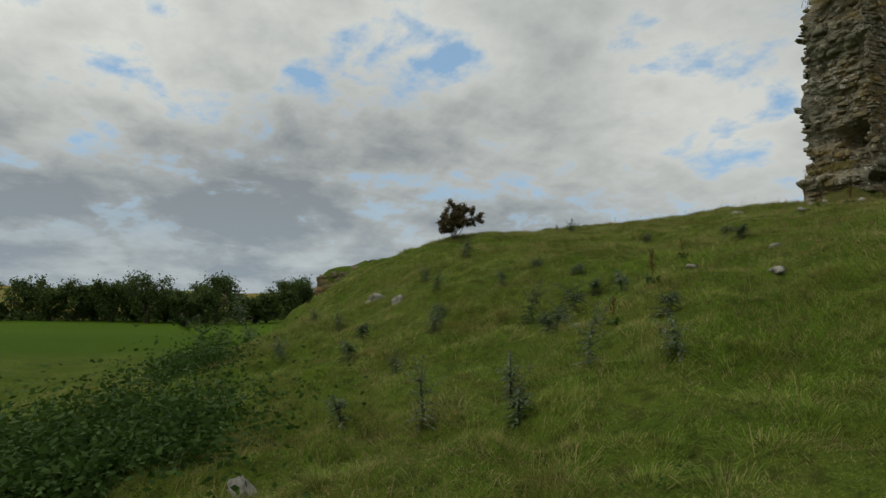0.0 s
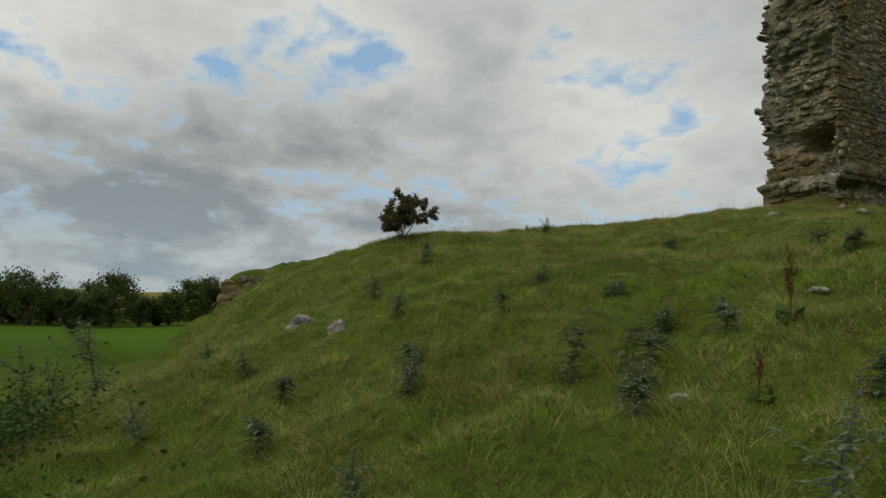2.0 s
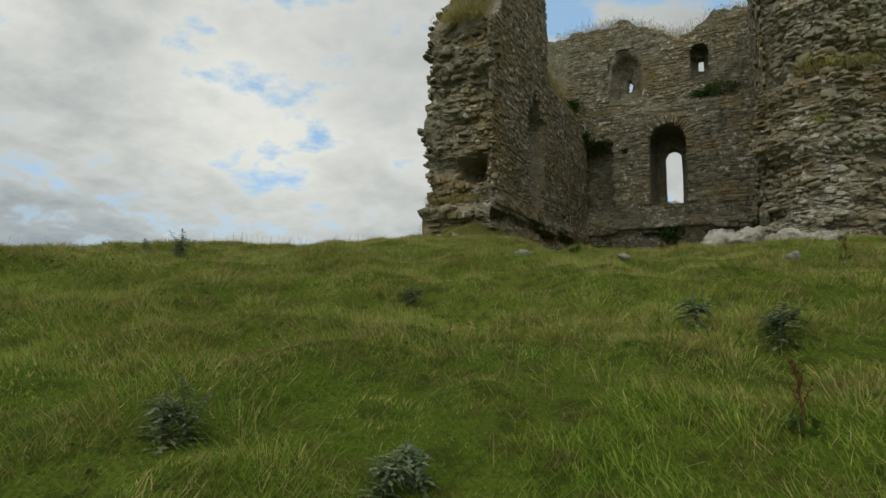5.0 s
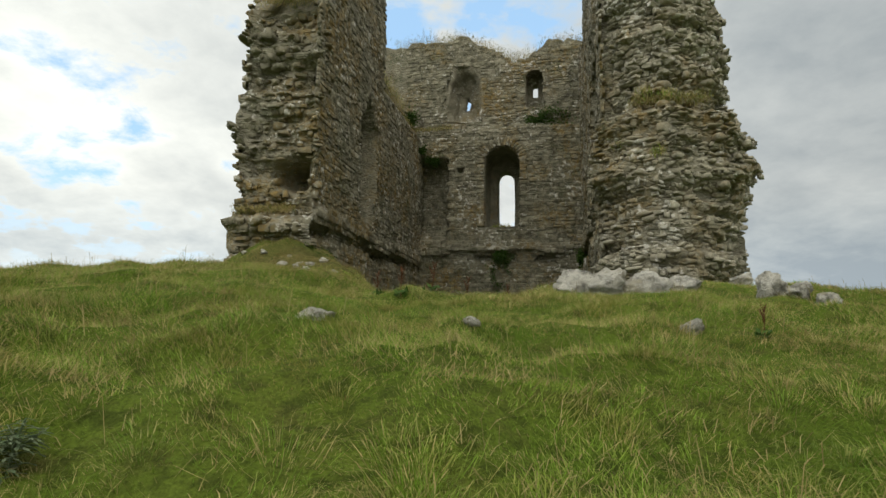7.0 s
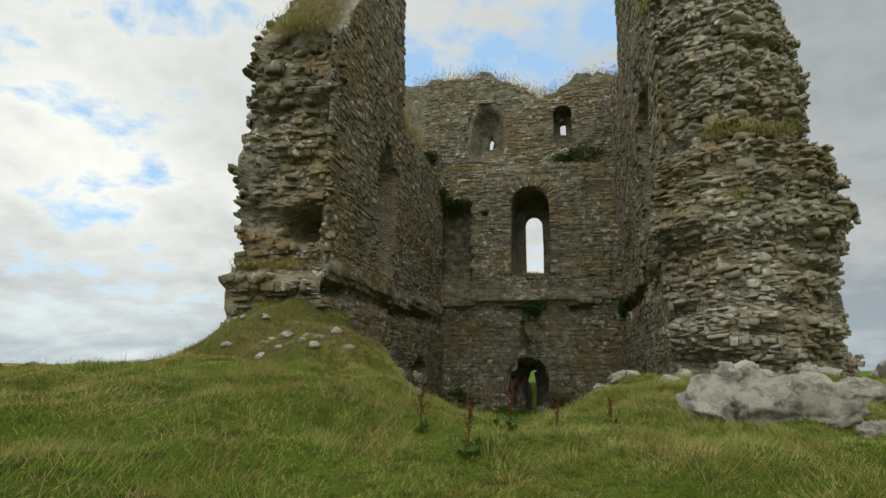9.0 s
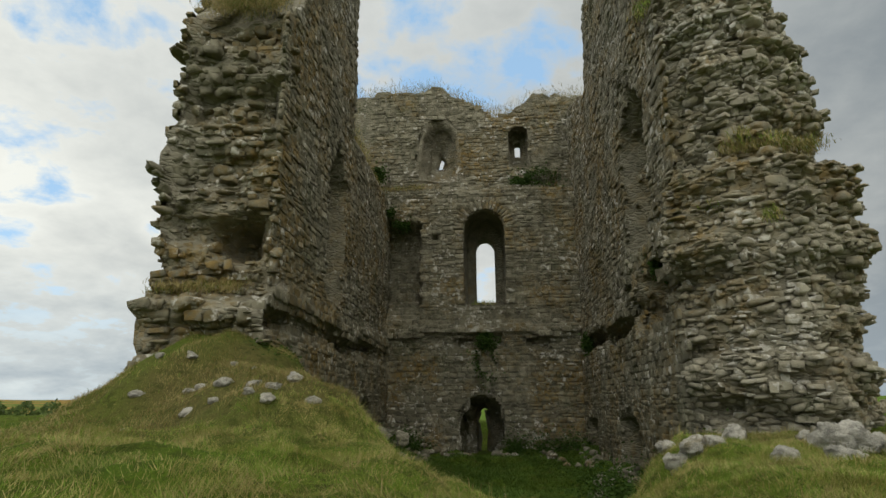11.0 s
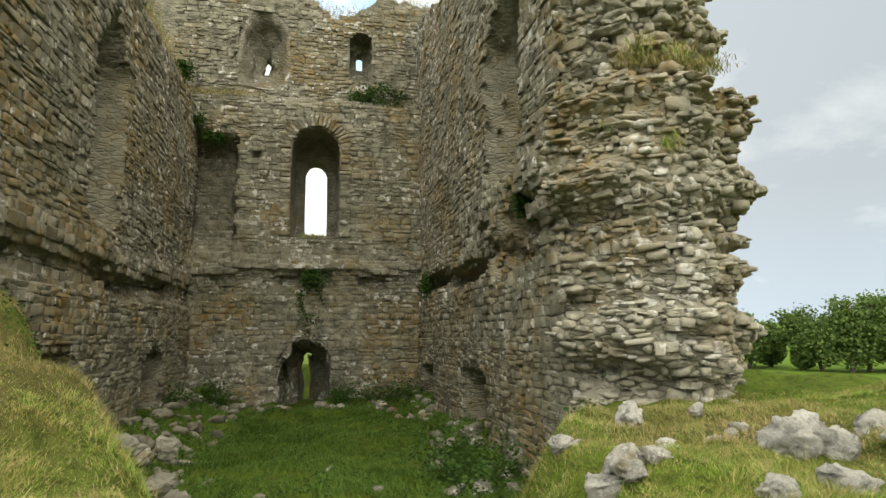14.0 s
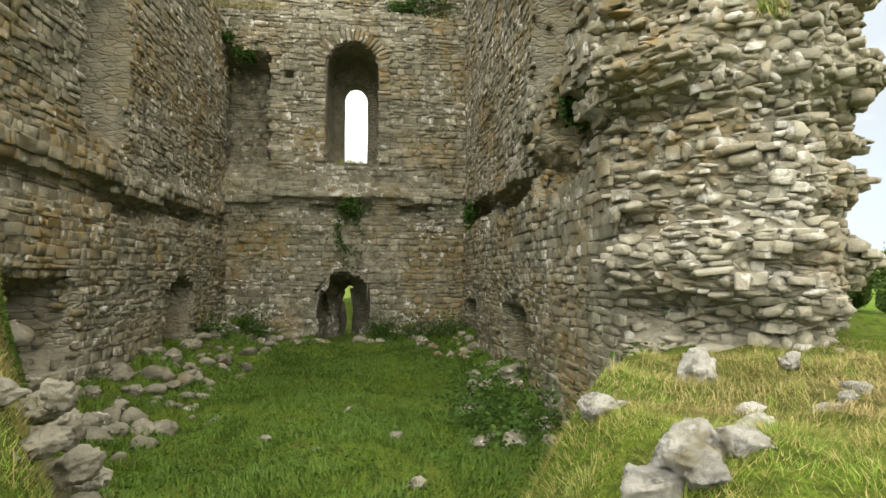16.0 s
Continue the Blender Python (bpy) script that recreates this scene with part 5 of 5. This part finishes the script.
def bush(px, py, height, reach, seed):
    """Several stems fanning from the foot, with twigs and leaves in loose sprays."""
    q = np.random.default_rng(seed)
    top = new("hawthorn_bush", None)
    top.matrix_basis = pose(px, py, float(ground(px, py)) - 0.04)
    leaves = []

    def shoot(parent, p, d, L, rad, depth):
        P = [p]
        for k in range(5):
            d = d + q.normal(size=3) * 0.13
            d /= np.linalg.norm(d)
            P.append(P[-1] + d * L / 5)
        branch = thing("stem" if depth == 0 else "twig", fast("stem", *tube(P, np.linspace(rad, rad * 0.4, 6), 5)), BARK, parent=parent) if depth < 2 else None
        if depth:
            for f in np.linspace(0.3, 1.0, 9):
                s = P[0] + (P[-1] - P[0]) * f
                for _ in range(5):
                    leaves.append(s + q.normal(size=3) * 0.026)
        if depth < 2:
            for k in range(5 - depth):
                i = q.integers(2, 6)
                o = q.normal(size=3) * np.array([1, 1, 0.5])
                e = d * 0.75 + o / np.linalg.norm(o) * 0.75
                shoot(branch if depth == 0 else parent, P[i], e / np.linalg.norm(e), L * q.uniform(0.32, 0.5), rad * 0.5, depth + 1)

    for k in range(9):
        a = 2 * math.pi * k / 9 + q.uniform(-0.3, 0.3)
        t = q.uniform(0.15, 0.8)
        d = np.array([math.cos(a) * t * reach, math.sin(a) * t * reach, height * q.uniform(0.8, 1.0)])
        shoot(top, np.array([math.cos(a), math.sin(a), 0]) * 0.03, d / np.linalg.norm(d), height * q.uniform(0.6, 0.82), 0.013, 0)
    c = np.array(leaves)
    thing("foliage", fast("foliage", *cards(c, q.uniform(0.022, 0.042, len(c)), q, 0.9, 1.5)), BUSHLEAF, "loose russet-green leaves", parent=top)
    return tagged(top, "small thin hawthorn bush with russet-green leaves", "bush")


bush(-12.2, 6.2, 0.92, 0.5, 8)
q = np.random.default_rng(11)
for k in range(19):
    f = k / 18
    az = radians(-103.5 + 26.5 * f + q.uniform(-0.5, 0.5))
    d = 152 + 14 * q.random() + 10 * (1 - f)
    hh = q.uniform(7.5, 12.5) if k not in (1, 14) else 4.5
    tree("field_tree", "dark green broadleaf tree in the field's hedgerow", 0.9 + d * math.sin(az), d * math.cos(az), hh, hh * q.uniform(0.42, 0.55), TREELEAF, 100 + k, 6000, 0.38, 0.35, 0.28, "hedgerow trees to the west")
for k in range(13):
    f = k / 12
    az = radians(43 + 21 * f + q.uniform(-0.5, 0.5))
    d = 128 + 14 * q.random() - 12 * f
    hh = (9.0, 10.5, 11.0, 7.5, 5.0, 11.5, 13.0, 13.5, 13.0, 12.5, 11.0, 12.0, 12.0)[k]
    tree("field_tree", "full green broadleaf tree at the meadow's edge", -6 + d * math.sin(az), 13 + d * math.cos(az), hh, hh * 0.52, TREELEAF_E, 200 + k, 6500, 0.46, 0.35, 0.22, "meadow trees to the east")


def far_wood(name, label, az0, az1, dist, tall, seed, material):
    q = np.random.default_rng(seed)
    n = 9000
    az = np.radians(q.uniform(az0, az1, n))
    d = dist * q.uniform(0.95, 1.08, n)
    x, y = d * np.sin(az), d * np.cos(az)
    hgt = tall * (0.45 + 0.7 * vn(np.degrees(az) * 1.7, 3.0, 0, seed) + 0.3 * vn(np.degrees(az) * 6, 3.0, 0, seed + 1))
    c = np.stack([x, y, ground(x, y) + hgt * q.uniform(0, 1, n)], -1)
    thing(name, fast(name, *cards(c, q.uniform(0.8, 1.6, n) * tall * 0.16, q, 0.8, 1.3)), material, label, "woodland", kind="stuff")


far_wood("far_woods", "distant dark green belt of woodland", -60, -14, 420, 9, 1, TREELEAF)
far_wood("far_woods", "distant green hedges and woodland", 38, 72, 380, 9, 2, TREELEAF_E)
far_wood("far_hedge", "low hedge along the far field's edge", -104, -76, 176, 2.6, 3, TREELEAF)


# ---- stones of the walls ----
def near_entry(p):
    return math.dist(p, (-4.0, 19.0, 5.0))


stones = courses(WEST[1], WEST[2], 2.8, west_top, west_relief, no_holes, 0.92, 0.022, 0.0, 11)
stones += courses(WEST[0], WEST[1], 4.6, west_top, west_relief, no_holes, 1.0, 0.12, 0.15, 12)
stones += courses((-6.1, -9.5), WEST[0], 4.6, west_top, west_relief, no_holes, 1.05, 0.12, 0.16, 13)
chips = courses(WEST[0], WEST[1], 4.6, west_top, west_relief, no_holes, 0.5, 0.10, 0.11, 51)
stones += [c for c in chips if rng.random() < 0.33]
lay(wall_west, stones, STONE, near_entry, "coursed grey rubble stones")
stones = courses(EAST[6], EAST[0], 2.8, east_top, east_relief, no_holes, 0.92, 0.022, 0.0, 21)
lay(wall_east, stones, STONE, near_entry, "coursed grey rubble stones")
broken_end = thing("broken_end", None, None, parent=wall_east)
stones = []
for k in range(4):
    stones += courses(EAST[k], EAST[k + 1], 3.6, east_top, east_relief, no_holes, 0.76, 0.09, 0.11, 22 + k)
stones += courses(EAST[4], (7.12, -9.0), 3.6, east_top, east_relief, no_holes, 0.95, 0.10, 0.12, 26)
for k in range(4):
    chips = courses(EAST[k], EAST[k + 1], 3.6, east_top, east_relief, no_holes, 0.5, 0.10, 0.11, 52 + k)
    stones += [c for c in chips if rng.random() < 0.5]
lay(broken_end, stones, BROKEN, near_entry, "pale lichened stones of the broken wall end")


def back_skip(x, y, z):
    hit = np.zeros(np.shape(x), bool)
    for name, y0, rings, cx in OPENINGS:
        a = rings[0]
        hit |= in_arch(x, z, cx, a[1] + (0.32 if name == "window_1" else 0.1), a[2] - 0.06, a[3] + (0.36 if name == "window_1" else 0.08))
    return hit


stones = courses((-4.9, 0.0), (4.6, 0.0), 2.9, back_top, back_relief, back_skip, 1.0, 0.03, 0.0, 31)
turn = lambda v: np.array([v[0] * CO - v[1] * SI, v[0] * SI + v[1] * CO, v[2]])
for k in range(23):
    q = math.pi * (k + 0.5) / 23
    c = np.array([-0.03 - math.cos(q) * 1.06, 0.0, 12.14 + math.sin(q) * 1.06])
    T = np.array([-math.cos(q), 0.0, math.sin(q)])
    stones.append((to_world(c), turn(T), turn(np.array([0.0, -1.0, 0.0])), (0.40, 0.16, 0.125), k % 20))
for side in (-1, 1):
    z = 9.0
    k = 0
    while z < 12.1:
        h = rng.uniform(0.12, 0.26)
        stones.append((to_world(np.array([-0.03 + side * (0.87 + 0.16), 0.0, z + h / 2])), turn(np.array([1.0, 0, 0])), turn(np.array([0.0, -1.0, 0.0])), (rng.uniform(0.3, 0.42), 0.16, h * 0.95), k % 20))
        z += h
        k += 1
lay(wall_back, stones, STONE, lambda p: math.dist(p, (-4.9, 32.0, 9.0)), "coursed grey rubble stones")
